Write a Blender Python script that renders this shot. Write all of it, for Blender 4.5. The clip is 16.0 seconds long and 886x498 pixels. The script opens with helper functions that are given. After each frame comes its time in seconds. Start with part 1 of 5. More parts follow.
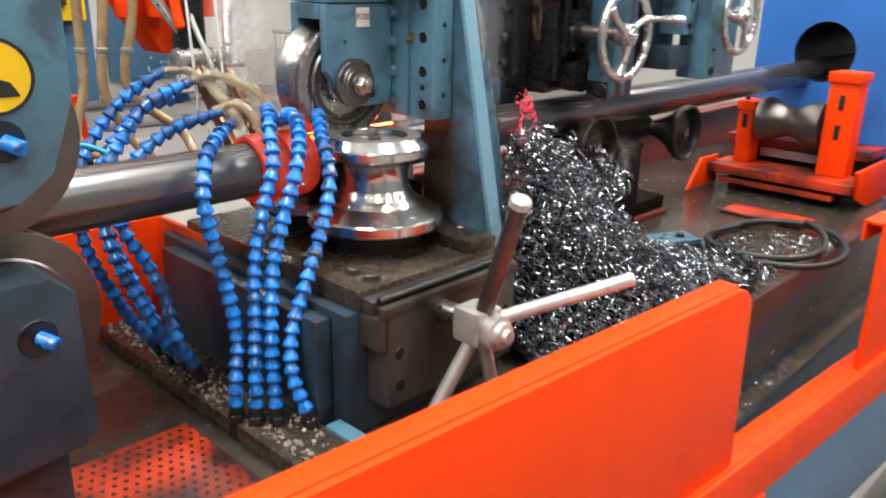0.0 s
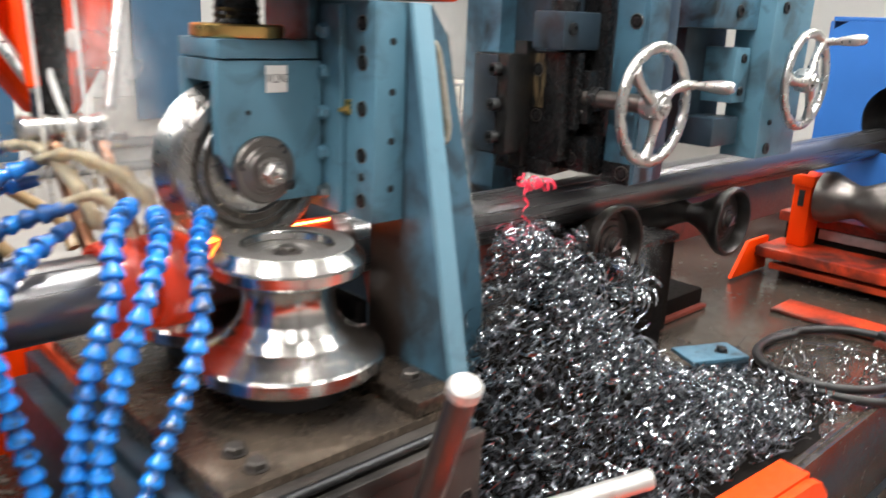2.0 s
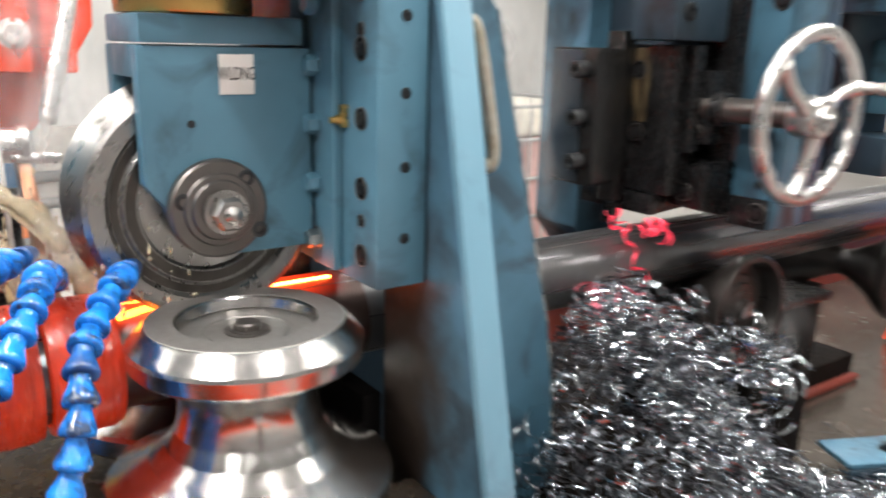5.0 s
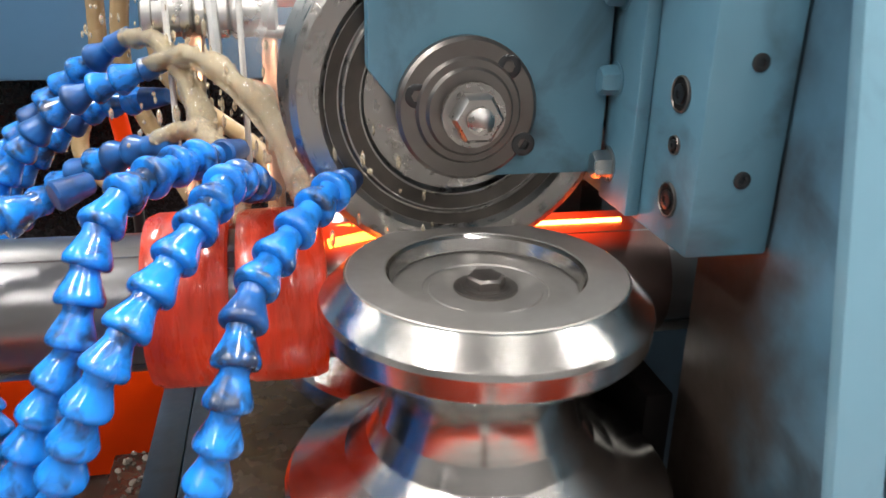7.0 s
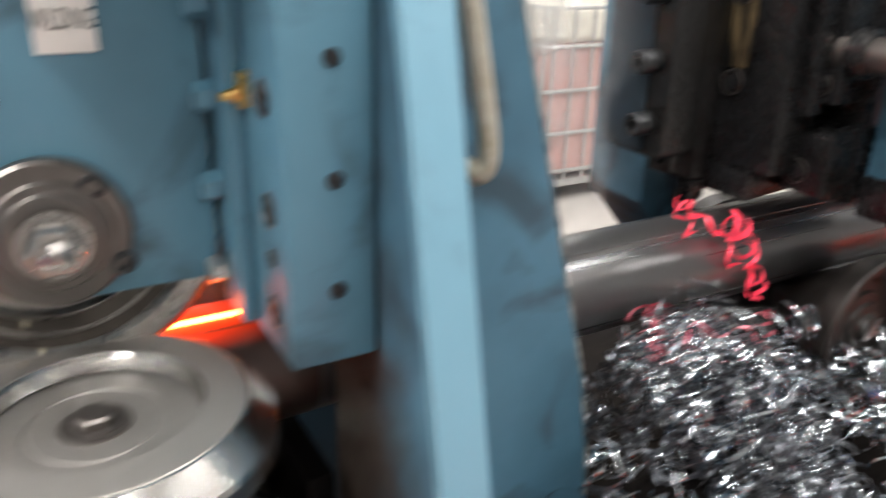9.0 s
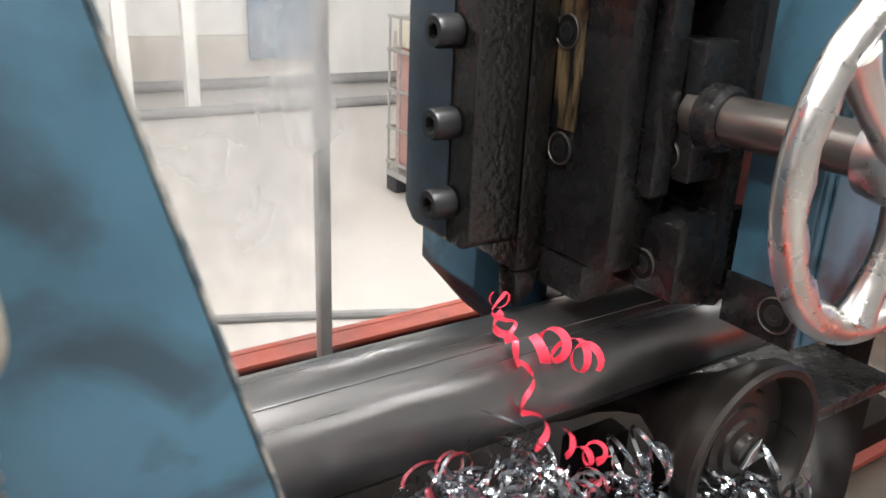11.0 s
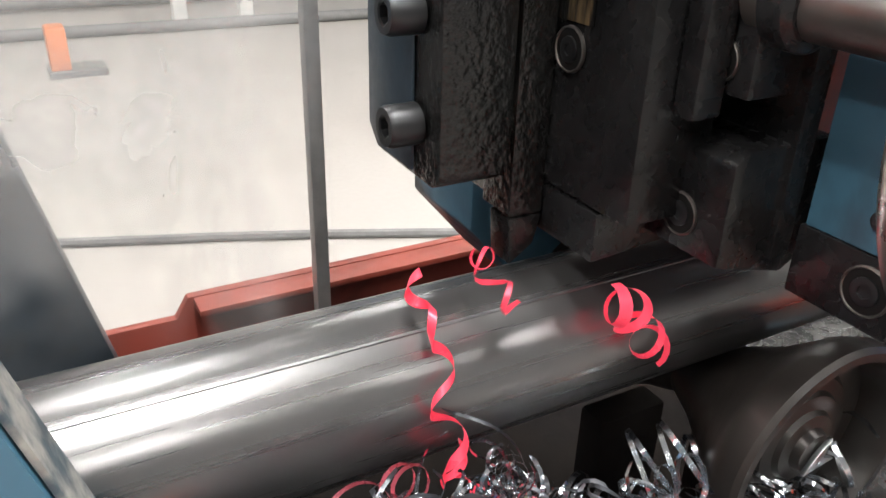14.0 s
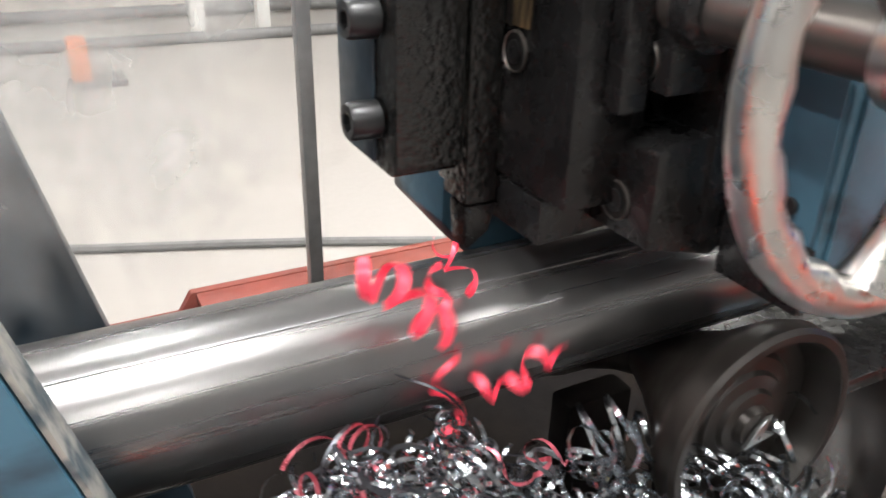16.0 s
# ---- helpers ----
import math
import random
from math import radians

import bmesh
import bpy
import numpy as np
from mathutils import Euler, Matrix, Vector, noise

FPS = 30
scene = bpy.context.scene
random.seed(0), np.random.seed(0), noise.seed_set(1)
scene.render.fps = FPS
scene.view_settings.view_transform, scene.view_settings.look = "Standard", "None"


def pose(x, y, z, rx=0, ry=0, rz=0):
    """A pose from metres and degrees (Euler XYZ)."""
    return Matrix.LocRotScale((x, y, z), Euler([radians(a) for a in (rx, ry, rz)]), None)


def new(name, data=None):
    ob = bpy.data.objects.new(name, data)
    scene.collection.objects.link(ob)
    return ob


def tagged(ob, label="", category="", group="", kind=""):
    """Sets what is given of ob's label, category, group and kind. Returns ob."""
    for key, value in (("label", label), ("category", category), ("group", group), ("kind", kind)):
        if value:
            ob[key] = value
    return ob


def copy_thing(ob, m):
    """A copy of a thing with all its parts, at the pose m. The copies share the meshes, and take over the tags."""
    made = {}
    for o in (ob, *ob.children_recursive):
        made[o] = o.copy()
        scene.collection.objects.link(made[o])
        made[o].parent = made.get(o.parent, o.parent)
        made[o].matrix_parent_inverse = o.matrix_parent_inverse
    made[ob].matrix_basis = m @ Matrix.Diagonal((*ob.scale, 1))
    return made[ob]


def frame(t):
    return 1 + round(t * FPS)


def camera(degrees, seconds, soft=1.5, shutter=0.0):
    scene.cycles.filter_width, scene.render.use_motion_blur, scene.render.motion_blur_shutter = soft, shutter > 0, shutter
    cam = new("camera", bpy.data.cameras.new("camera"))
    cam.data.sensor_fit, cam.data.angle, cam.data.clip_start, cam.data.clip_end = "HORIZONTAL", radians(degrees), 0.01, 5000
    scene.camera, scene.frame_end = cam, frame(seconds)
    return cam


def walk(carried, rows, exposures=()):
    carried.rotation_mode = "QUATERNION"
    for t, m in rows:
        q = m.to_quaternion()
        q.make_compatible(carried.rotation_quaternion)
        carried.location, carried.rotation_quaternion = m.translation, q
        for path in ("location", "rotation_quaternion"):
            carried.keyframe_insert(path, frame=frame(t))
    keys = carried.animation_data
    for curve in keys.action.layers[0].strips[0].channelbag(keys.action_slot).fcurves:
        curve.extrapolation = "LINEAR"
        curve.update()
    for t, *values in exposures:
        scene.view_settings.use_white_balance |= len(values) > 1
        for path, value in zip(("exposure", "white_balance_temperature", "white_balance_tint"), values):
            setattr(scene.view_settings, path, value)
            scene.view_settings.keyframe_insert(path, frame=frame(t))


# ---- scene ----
cam = camera(58.6, 16.0, soft=1.5, shutter=0.9)
# seconds, eye, turn (Euler degrees)
ROWS = [
    (0.0, 0.0998, 0.2437, 1.5446, 71.067, -1.128, -45.882),
    (0.5, 0.1426, 0.2922, 1.5473, 71.727, -1.453, -44.109),
    (1.0, 0.2264, 0.3687, 1.5418, 72.560, -1.621, -43.041),
    (1.5, 0.3367, 0.4381, 1.5424, 73.270, -1.854, -42.681),
    (2.0, 0.4598, 0.4461, 1.5530, 73.939, -2.252, -42.836),
    (2.5, 0.5321, 0.4317, 1.5504, 74.664, -2.334, -42.830),
    (3.0, 0.5720, 0.4216, 1.5469, 75.096, -2.323, -42.438),
    (3.2, 0.5805, 0.4197, 1.5456, 75.275, -2.241, -42.197),
    (5.3, 0.7330, 0.6832, 1.5093, 74.700, -1.199, -31.198),
    (5.5, 0.7454, 0.7052, 1.5145, 73.167, -0.952, -26.267),
    (6.0, 0.7765, 0.7427, 1.5136, 70.817, -0.825, -17.578),
    (6.5, 0.8059, 0.7792, 1.4864, 69.129, -1.050, -12.684),
    (7.0, 0.8181, 0.8140, 1.4680, 68.675, -1.179, -11.286),
    (7.5, 0.8263, 0.8368, 1.4716, 68.026, -1.343, -10.726),
    (8.0, 0.8278, 0.8301, 1.4878, 67.298, -2.167, -13.217),
    (8.5, 0.8437, 0.8250, 1.5041, 67.122, -1.821, -21.279),
    (9.0, 0.9021, 0.8166, 1.5267, 67.991, -1.294, -29.303),
    (9.5, 0.9614, 0.8266, 1.5431, 69.100, -1.753, -31.520),
    (10.0, 1.0108, 0.8430, 1.5449, 69.957, -2.106, -32.640),
    (10.2, 1.0286, 0.8513, 1.5447, 70.197, -2.049, -32.891),
    (12.3, 1.1852, 0.9688, 1.4998, 65.489, -2.120, -30.613),
    (12.5, 1.1917, 0.9716, 1.5002, 64.812, -1.857, -29.812),
    (13.0, 1.1979, 0.9757, 1.4979, 64.350, -1.734, -29.247),
    (13.5, 1.2024, 0.9791, 1.4963, 63.739, -1.617, -28.725),
    (14.0, 1.2039, 0.9794, 1.4961, 63.080, -1.524, -28.422),
    (14.5, 1.1972, 0.9745, 1.4997, 62.788, -1.449, -28.200),
    (15.0, 1.1967, 0.9664, 1.5000, 62.905, -1.424, -27.475),
    (15.5, 1.1996, 0.9584, 1.4995, 63.031, -1.455, -27.604),
    (16.0, 1.2117, 0.9315, 1.5011, 63.840, -1.165, -27.209),
]
# the clip's camera darkens and brightens its picture a little on the way
EXPOSURES = [(0.0, -0.3), (2.5, -0.12), (5.5, -0.03), (6.5, -0.1), (7.5, -0.22), (8.5, -0.15), (9.0, -0.1), (10.0, 0.0), (12.5, 0.04), (16.0, 0.0)]
walk(cam, [(t, pose(*p)) for t, *p in ROWS], EXPOSURES)

# ---------------------------------------------------------------- light
world = bpy.data.worlds.new("hall_air")
scene.world = world
world.use_nodes = True
world.node_tree.nodes["Background"].inputs[0].default_value = (0.85, 0.9, 1.0, 1)
world.node_tree.nodes["Background"].inputs[1].default_value = 0.25
scene.view_settings.exposure = 0.0


# ---------------------------------------------------------------- materials
def material(name, base, rough=0.5, metal=0.0, scale=12.0, vary=0.25, dark=None, bump=0.15, grain=90.0,
             stains=0.0, stain_colour=(0.02, 0.018, 0.015), stain_from=0.56, coat=0.0, stretch=(1, 1, 1), rough_vary=0.15, emit=None, alpha=None, spec=0.5):
    """A painted or metal surface with two scales of variation, stains, fine relief."""
    m = bpy.data.materials.new(name)
    m.use_nodes = True
    n, l = m.node_tree.nodes, m.node_tree.links
    b = n["Principled BSDF"]
    b.inputs["Metallic"].default_value = metal
    b.inputs["Coat Weight"].default_value = coat
    b.inputs["Specular IOR Level"].default_value = spec
    tc = n.new("ShaderNodeTexCoord")
    mp = n.new("ShaderNodeMapping")
    mp.inputs["Scale"].default_value = stretch
    l.new(tc.outputs["Object"], mp.inputs["Vector"])
    big = n.new("ShaderNodeTexNoise")
    big.inputs["Scale"].default_value, big.inputs["Detail"].default_value = scale, 5
    small = n.new("ShaderNodeTexNoise")
    small.inputs["Scale"].default_value, small.inputs["Detail"].default_value = grain, 4
    for t in (big, small):
        l.new(mp.outputs[0], t.inputs["Vector"])
    dark = dark or tuple(c * 0.55 for c in base)
    mix = n.new("ShaderNodeMix")
    mix.data_type = "RGBA"
    mix.inputs[6].default_value, mix.inputs[7].default_value = (*base, 1), (*dark, 1)
    r1 = n.new("ShaderNodeMapRange")
    r1.inputs[1].default_value, r1.inputs[2].default_value = 0.4, 0.75
    r1.inputs[3].default_value, r1.inputs[4].default_value = 0.0, vary * 2.0
    l.new(big.outputs[0], r1.inputs[0])
    l.new(r1.outputs[0], mix.inputs[0])
    col = mix.outputs[2]
    if stains:
        st = n.new("ShaderNodeTexNoise")
        st.inputs["Scale"].default_value, st.inputs["Detail"].default_value = scale * 1.7, 8
        st.inputs["Distortion"].default_value = 0.6
        l.new(tc.outputs["Object"], st.inputs["Vector"])
        r2 = n.new("ShaderNodeMapRange")
        r2.inputs[1].default_value, r2.inputs[2].default_value = stain_from, stain_from + 0.16
        r2.inputs[4].default_value = stains
        l.new(st.outputs[0], r2.inputs[0])
        mx = n.new("ShaderNodeMix")
        mx.data_type = "RGBA"
        mx.inputs[7].default_value = (*stain_colour, 1)
        l.new(col, mx.inputs[6])
        l.new(r2.outputs[0], mx.inputs[0])
        col = mx.outputs[2]
    l.new(col, b.inputs["Base Color"])
    rr = n.new("ShaderNodeMapRange")
    rr.inputs[3].default_value, rr.inputs[4].default_value = max(0.03, rough - rough_vary), min(1, rough + rough_vary)
    l.new(small.outputs[0], rr.inputs[0])
    l.new(rr.outputs[0], b.inputs["Roughness"])
    if bump:
        bp = n.new("ShaderNodeBump")
        bp.inputs["Strength"].default_value, bp.inputs["Distance"].default_value = bump, 0.002
        l.new(small.outputs[0], bp.inputs["Height"])
        l.new(bp.outputs[0], b.inputs["Normal"])
    if emit:
        b.inputs["Emission Color"].default_value = (*emit[0], 1)
        b.inputs["Emission Strength"].default_value = emit[1]
    if alpha is not None:
        b.inputs["Alpha"].default_value = alpha
    return m


M = {}
M["blue"] = material("machine_blue_paint", (0.092, 0.215, 0.295), 0.42, scale=9, vary=0.35, dark=(0.05, 0.125, 0.175), stains=0.65, stain_colour=(0.03, 0.045, 0.055), stain_from=0.5, bump=0.06)
# machine blue with the ceiling light on the tilted rib edge mixed in
M["blue_light"] = material("lit_blue_paint", (0.14, 0.28, 0.365), 0.42, scale=9, vary=0.25, dark=(0.12, 0.25, 0.33), stains=0.5, stain_colour=(0.06, 0.09, 0.11), bump=0.06)
# deeper blue: shade of the back plate in the colour, plus grime
M["blue_deep"] = material("shaded_grimy_blue_paint", (0.058, 0.148, 0.215), 0.42, scale=9, vary=0.4, dark=(0.03, 0.08, 0.12), stains=0.7, stain_colour=(0.02, 0.03, 0.038), stain_from=0.5, bump=0.06)
M["blue_dirty"] = material("oily_blue_paint", (0.075, 0.18, 0.26), 0.38, scale=11, vary=0.5, dark=(0.02, 0.035, 0.05), stains=0.9, stain_colour=(0.012, 0.012, 0.012), stain_from=0.5, bump=0.12)
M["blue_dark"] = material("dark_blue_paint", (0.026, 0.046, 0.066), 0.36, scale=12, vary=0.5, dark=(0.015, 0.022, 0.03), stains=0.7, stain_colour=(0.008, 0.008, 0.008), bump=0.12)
M["box_blue"] = material("bright_blue_paint", (0.03, 0.16, 0.52), 0.4, scale=4, vary=0.2, bump=0.05)
M["cab_blue"] = material("cabinet_blue_paint", (0.07, 0.17, 0.29), 0.4, scale=3, vary=0.2, bump=0.04)
M["black_oil"] = material("oily_black_steel", (0.0075, 0.0075, 0.008), 0.27, 0.1, scale=14, vary=0.5, dark=(0.016, 0.016, 0.017), bump=0.35, spec=0.4, grain=110, stains=0.1, stain_colour=(0.03, 0.022, 0.015))
M["black"] = material("black_rubber", (0.012, 0.012, 0.013), 0.45, scale=20, bump=0.1)
M["orange"] = material("orange_red_paint", (0.95, 0.058, 0.0), 0.5, scale=5, vary=0.12, dark=(0.75, 0.05, 0.006), bump=0.03, stains=0.1, stain_colour=(0.2, 0.02, 0.01), spec=0.18)
M["orange_dirty"] = material("grimy_orange_paint", (0.62, 0.06, 0.012), 0.38, scale=7, vary=0.5, dark=(0.12, 0.02, 0.01), stains=0.85, stain_colour=(0.02, 0.012, 0.01), bump=0.08)
M["tray_orange"] = material("dark_blotched_orange_paint", (0.6, 0.05, 0.01), 0.4, scale=7, vary=0.7, dark=(0.07, 0.014, 0.008), stains=0.9, stain_colour=(0.016, 0.011, 0.01), stain_from=0.48, bump=0.08)
# black for the shade behind the rollers and in gaps, and for grime
M["sole_black"] = material("shade_and_grime_black", (0.008, 0.007, 0.007), 0.75, 0.0, scale=9, vary=0.5, dark=(0.013, 0.01, 0.008), bump=0.2, spec=0.05, stains=0.15, stain_colour=(0.02, 0.014, 0.01))
M["roll_face"] = material("satin_roll_face", (0.31, 0.295, 0.28), 0.42, 0.8, scale=22, vary=0.25, dark=(0.33, 0.32, 0.3), bump=0.03, grain=150)
# the steam haze before the far floor stop is mixed into this orange
M["orange_pale"] = material("hazed_orange_paint", (0.72, 0.24, 0.1), 0.55, scale=6, vary=0.25, dark=(0.5, 0.16, 0.07), bump=0.05, stains=0.3, stain_colour=(0.3, 0.2, 0.15))
M["red_dull"] = material("dull_red_primer", (0.24, 0.042, 0.026), 0.5, scale=8, vary=0.4, dark=(0.14, 0.03, 0.02), stains=0.4, bump=0.06)
M["polished"] = material("polished_roll_steel", (0.6, 0.585, 0.565), 0.2, 1.0, scale=20, vary=0.2, bump=0.03, grain=160, stretch=(1, 1, 6), rough_vary=0.08)
M["ground"] = material("ground_steel", (0.4, 0.385, 0.37), 0.3, 1.0, scale=18, vary=0.25, bump=0.02, grain=140)
M["dark_ring"] = material("oil_stained_groove_steel", (0.085, 0.075, 0.066), 0.34, 0.7, scale=30, vary=0.5, dark=(0.04, 0.036, 0.032), bump=0.05, grain=140)
M["dull_steel"] = material("dull_roll_steel", (0.17, 0.155, 0.145), 0.36, 0.85, scale=18, vary=0.4, bump=0.04, grain=120)
M["satin"] = material("satin_grey_steel", (0.6, 0.59, 0.57), 0.42, 0.65, scale=25, vary=0.3, dark=(0.4, 0.39, 0.37), bump=0.06, stains=0.3, stain_colour=(0.16, 0.15, 0.14))
M["chrome"] = material("bright_handwheel_steel", (0.68, 0.67, 0.65), 0.3, 1.0, scale=25, vary=0.2, bump=0.06, stains=0.15, stain_colour=(0.25, 0.24, 0.22))
M["brass"] = material("brass", (0.62, 0.4, 0.14), 0.32, 1.0, scale=25, bump=0.05)
M["bolt"] = material("black_bolt_steel", (0.05, 0.052, 0.055), 0.34, 0.8, scale=60, bump=0.08)
M["bore_black"] = material("dark_bore", (0.006, 0.006, 0.006), 0.6, 0.0, scale=60, bump=0.05, spec=0.2)
M["worn_grey"] = material("chipped_grey_edge", (0.33, 0.33, 0.31), 0.55, 0.2, scale=60, vary=1.0, dark=(0.07, 0.1, 0.12), bump=0.4, grain=180)
M["navy"] = material("navy_paint", (0.028, 0.062, 0.105), 0.36, scale=12, vary=0.5, dark=(0.014, 0.026, 0.042), stains=0.6, stain_colour=(0.01, 0.01, 0.01), bump=0.08)
M["cyan"] = material("cyan_tube", (0.02, 0.4, 0.55), 0.3, scale=30, vary=0.3, bump=0.02)
M["bolt_bright"] = material("bright_bolt_steel", (0.42, 0.45, 0.46), 0.3, 1.0, scale=60, bump=0.08)
M["bed"] = material("wet_brown_bed_steel", (0.068, 0.054, 0.043), 0.22, 0.15, scale=3.5, vary=0.6, dark=(0.03, 0.024, 0.02), stains=0.6, stain_colour=(0.15, 0.13, 0.11), bump=0.05, grain=45)
M["base_plate"] = material("wet_oily_base_steel", (0.13, 0.1, 0.075), 0.26, 0.6, scale=9, vary=0.6, dark=(0.04, 0.034, 0.03), stains=0.4, stain_colour=(0.22, 0.16, 0.1), bump=0.15, grain=70)
M["slider"] = material("dark_machined_steel", (0.15, 0.135, 0.125), 0.36, 0.75, scale=8, vary=0.6, dark=(0.025, 0.024, 0.024), stains=0.4, stain_colour=(0.14, 0.11, 0.09), bump=0.12, grain=70, stretch=(1, 1, 0.3))
M["hose_dark"] = material("grimy_blue_plastic", (0.01, 0.11, 0.38), 0.35, scale=45, vary=0.6, dark=(0.008, 0.03, 0.1), bump=0.05, coat=0.2)


def hose_plastic():
    """Glossy blue plastic with black grease smeared over some beads more than others."""
    m = material("bright_blue_plastic", (0.012, 0.24, 0.8), 0.24, scale=45, vary=0.4, dark=(0.006, 0.1, 0.42), bump=0.03, coat=0.5)
    n, l = m.node_tree.nodes, m.node_tree.links
    b = n["Principled BSDF"]
    paint = b.inputs["Base Color"].links[0].from_socket
    tc, oi = n.new("ShaderNodeTexCoord"), n.new("ShaderNodeObjectInfo")
    no = n.new("ShaderNodeTexNoise")
    no.noise_dimensions = "4D"
    no.inputs["Scale"].default_value, no.inputs["Detail"].default_value, no.inputs["Distortion"].default_value = 95, 5, 0.7
    l.new(tc.outputs["Object"], no.inputs["Vector"])
    w = n.new("ShaderNodeMath")
    w.operation = "MULTIPLY"
    w.inputs[1].default_value = 60
    l.new(oi.outputs["Random"], w.inputs[0])
    l.new(w.outputs[0], no.inputs["W"])
    # greasier beads have a lower threshold
    th = n.new("ShaderNodeMath")
    th.operation = "MULTIPLY_ADD"
    th.inputs[1].default_value = 0.16
    l.new(oi.outputs["Random"], th.inputs[0])
    l.new(no.outputs[0], th.inputs[2])
    rg = n.new("ShaderNodeMapRange")
    rg.inputs[1].default_value, rg.inputs[2].default_value, rg.inputs[4].default_value = 0.56, 0.76, 0.93
    l.new(th.outputs[0], rg.inputs[0])
    mx = n.new("ShaderNodeMix")
    mx.data_type = "RGBA"
    mx.inputs[7].default_value = (0.01, 0.018, 0.035, 1)
    l.new(rg.outputs[0], mx.inputs[0])
    l.new(paint, mx.inputs[6])
    l.new(mx.outputs[2], b.inputs["Base Color"])
    return m


M["hose"] = hose_plastic()
# the weld's glow falling on the coil is put in as emission
M["coil_red"] = material("wet_red_coil_wrap_with_glow", (0.5, 0.035, 0.012), 0.3, scale=22, vary=0.7, dark=(0.13, 0.01, 0.006), bump=1.0, grain=55, coat=0.35, stretch=(3, 1, 0.6), stains=0.5, stain_colour=(0.75, 0.12, 0.05), emit=((1, 0.06, 0.01), 0.22))
M["copper"] = material("dull_copper", (0.4, 0.2, 0.12), 0.35, 1.0, scale=20, bump=0.05)
M["floor"] = material("pale_concrete", (0.42, 0.4, 0.378), 0.55, scale=0.9, vary=0.3, dark=(0.37, 0.345, 0.32), bump=0.1, grain=30, stains=0.3, stain_colour=(0.3, 0.275, 0.25))
# grey that carries the mill's shade on the near floor
M["aisle"] = material("mill_shade_grey", (0.2, 0.19, 0.18), 0.4, scale=1.6, vary=0.4, dark=(0.12, 0.115, 0.11), bump=0.08, grain=40, stains=0.5, stain_colour=(0.07, 0.065, 0.06))
M["wall"] = material("white_wall_panel", (0.78, 0.78, 0.76), 0.6, scale=0.7, vary=0.1, bump=0.03, grain=20)
M["wall_base"] = material("beige_wall_base", (0.62, 0.58, 0.53), 0.6, scale=1.5, vary=0.2, bump=0.05, grain=20)
M["ceiling_grey"] = material("grey_ceiling_sheet", (0.3, 0.3, 0.3), 0.6, scale=0.7, vary=0.15, bump=0.03, grain=20)
M["galv"] = material("galvanised_steel", (0.5, 0.5, 0.49), 0.45, 0.75, scale=40, vary=0.3, bump=0.08)
M["cable_grey"] = material("grey_rail", (0.2, 0.2, 0.2), 0.5, scale=20, bump=0.05)
M["yellow"] = material("yellow_paint", (0.85, 0.55, 0.01), 0.4, scale=6, vary=0.15, bump=0.03)
M["white"] = material("white_label", (0.8, 0.79, 0.76), 0.5, scale=40, vary=0.2, dark=(0.6, 0.58, 0.52), bump=0.02)
M["ink"] = material("black_ink", (0.015, 0.015, 0.015), 0.5, scale=60, bump=0.0)
M["amber_hose"] = material("cloudy_amber_hose", (0.42, 0.29, 0.15), 0.25, scale=20, vary=0.4, bump=0.05, coat=0.4)
M["sheath"] = material("grey_braided_sheath", (0.34, 0.32, 0.27), 0.55, scale=50, vary=0.5, dark=(0.18, 0.15, 0.09), bump=0.3, grain=260)
M["sheath_dark"] = material("dark_corrugated_sheath", (0.16, 0.15, 0.135), 0.4, 0.4, scale=50, vary=0.5, dark=(0.05, 0.05, 0.045), bump=0.2, grain=260)
M["chip"] = material("blue_grey_steel_chip", (0.62, 0.66, 0.7), 0.2, 1.0, scale=25, vary=0.5, dark=(0.1, 0.11, 0.13), bump=0.0)
M["chip_dark"] = material("dark_steel_chip", (0.15, 0.16, 0.18), 0.32, 0.9, scale=25, vary=0.5, dark=(0.03, 0.032, 0.036), bump=0.0)
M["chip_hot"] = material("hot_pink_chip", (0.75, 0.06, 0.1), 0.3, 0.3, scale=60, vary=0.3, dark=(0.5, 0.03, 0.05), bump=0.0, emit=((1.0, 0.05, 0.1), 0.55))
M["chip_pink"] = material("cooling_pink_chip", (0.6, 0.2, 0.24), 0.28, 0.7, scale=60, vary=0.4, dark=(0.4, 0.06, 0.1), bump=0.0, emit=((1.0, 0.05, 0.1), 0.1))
M["hot_line"] = material("glowing_weld_line", (0.9, 0.2, 0.05), 0.4, bump=0, emit=((1.0, 0.16, 0.03), 40.0))
M["hot_v"] = material("glowing_strip_edge", (0.9, 0.3, 0.05), 0.4, bump=0, emit=((1.0, 0.2, 0.02), 14.0))
M["ibc_pink"] = material("pinkish_tank_plastic", (0.5, 0.3, 0.28), 0.4, scale=3, vary=0.3, dark=(0.4, 0.22, 0.2), bump=0.02)
M["ibc_white"] = material("milky_tank_plastic", (0.72, 0.68, 0.58), 0.4, scale=3, bump=0.02)
M["dark_plastic"] = material("dark_pallet_plastic", (0.03, 0.032, 0.035), 0.5, scale=10, bump=0.05)
M["weld_bead"] = material("grey_weld_bead", (0.22, 0.22, 0.23), 0.35, 0.9, scale=80, bump=0.2)


def pipe_material():
    """Bluish mill-scale steel with long drawn streaks along the pipe."""
    m = material("streaked_pipe_steel", (0.205, 0.203, 0.207), 0.28, 0.85, scale=14, vary=0.14, dark=(0.14, 0.14, 0.145), bump=0.0, grain=120, stretch=(0.015, 1.6, 1.6), rough_vary=0.03)
    return m


M["pipe"] = pipe_material()


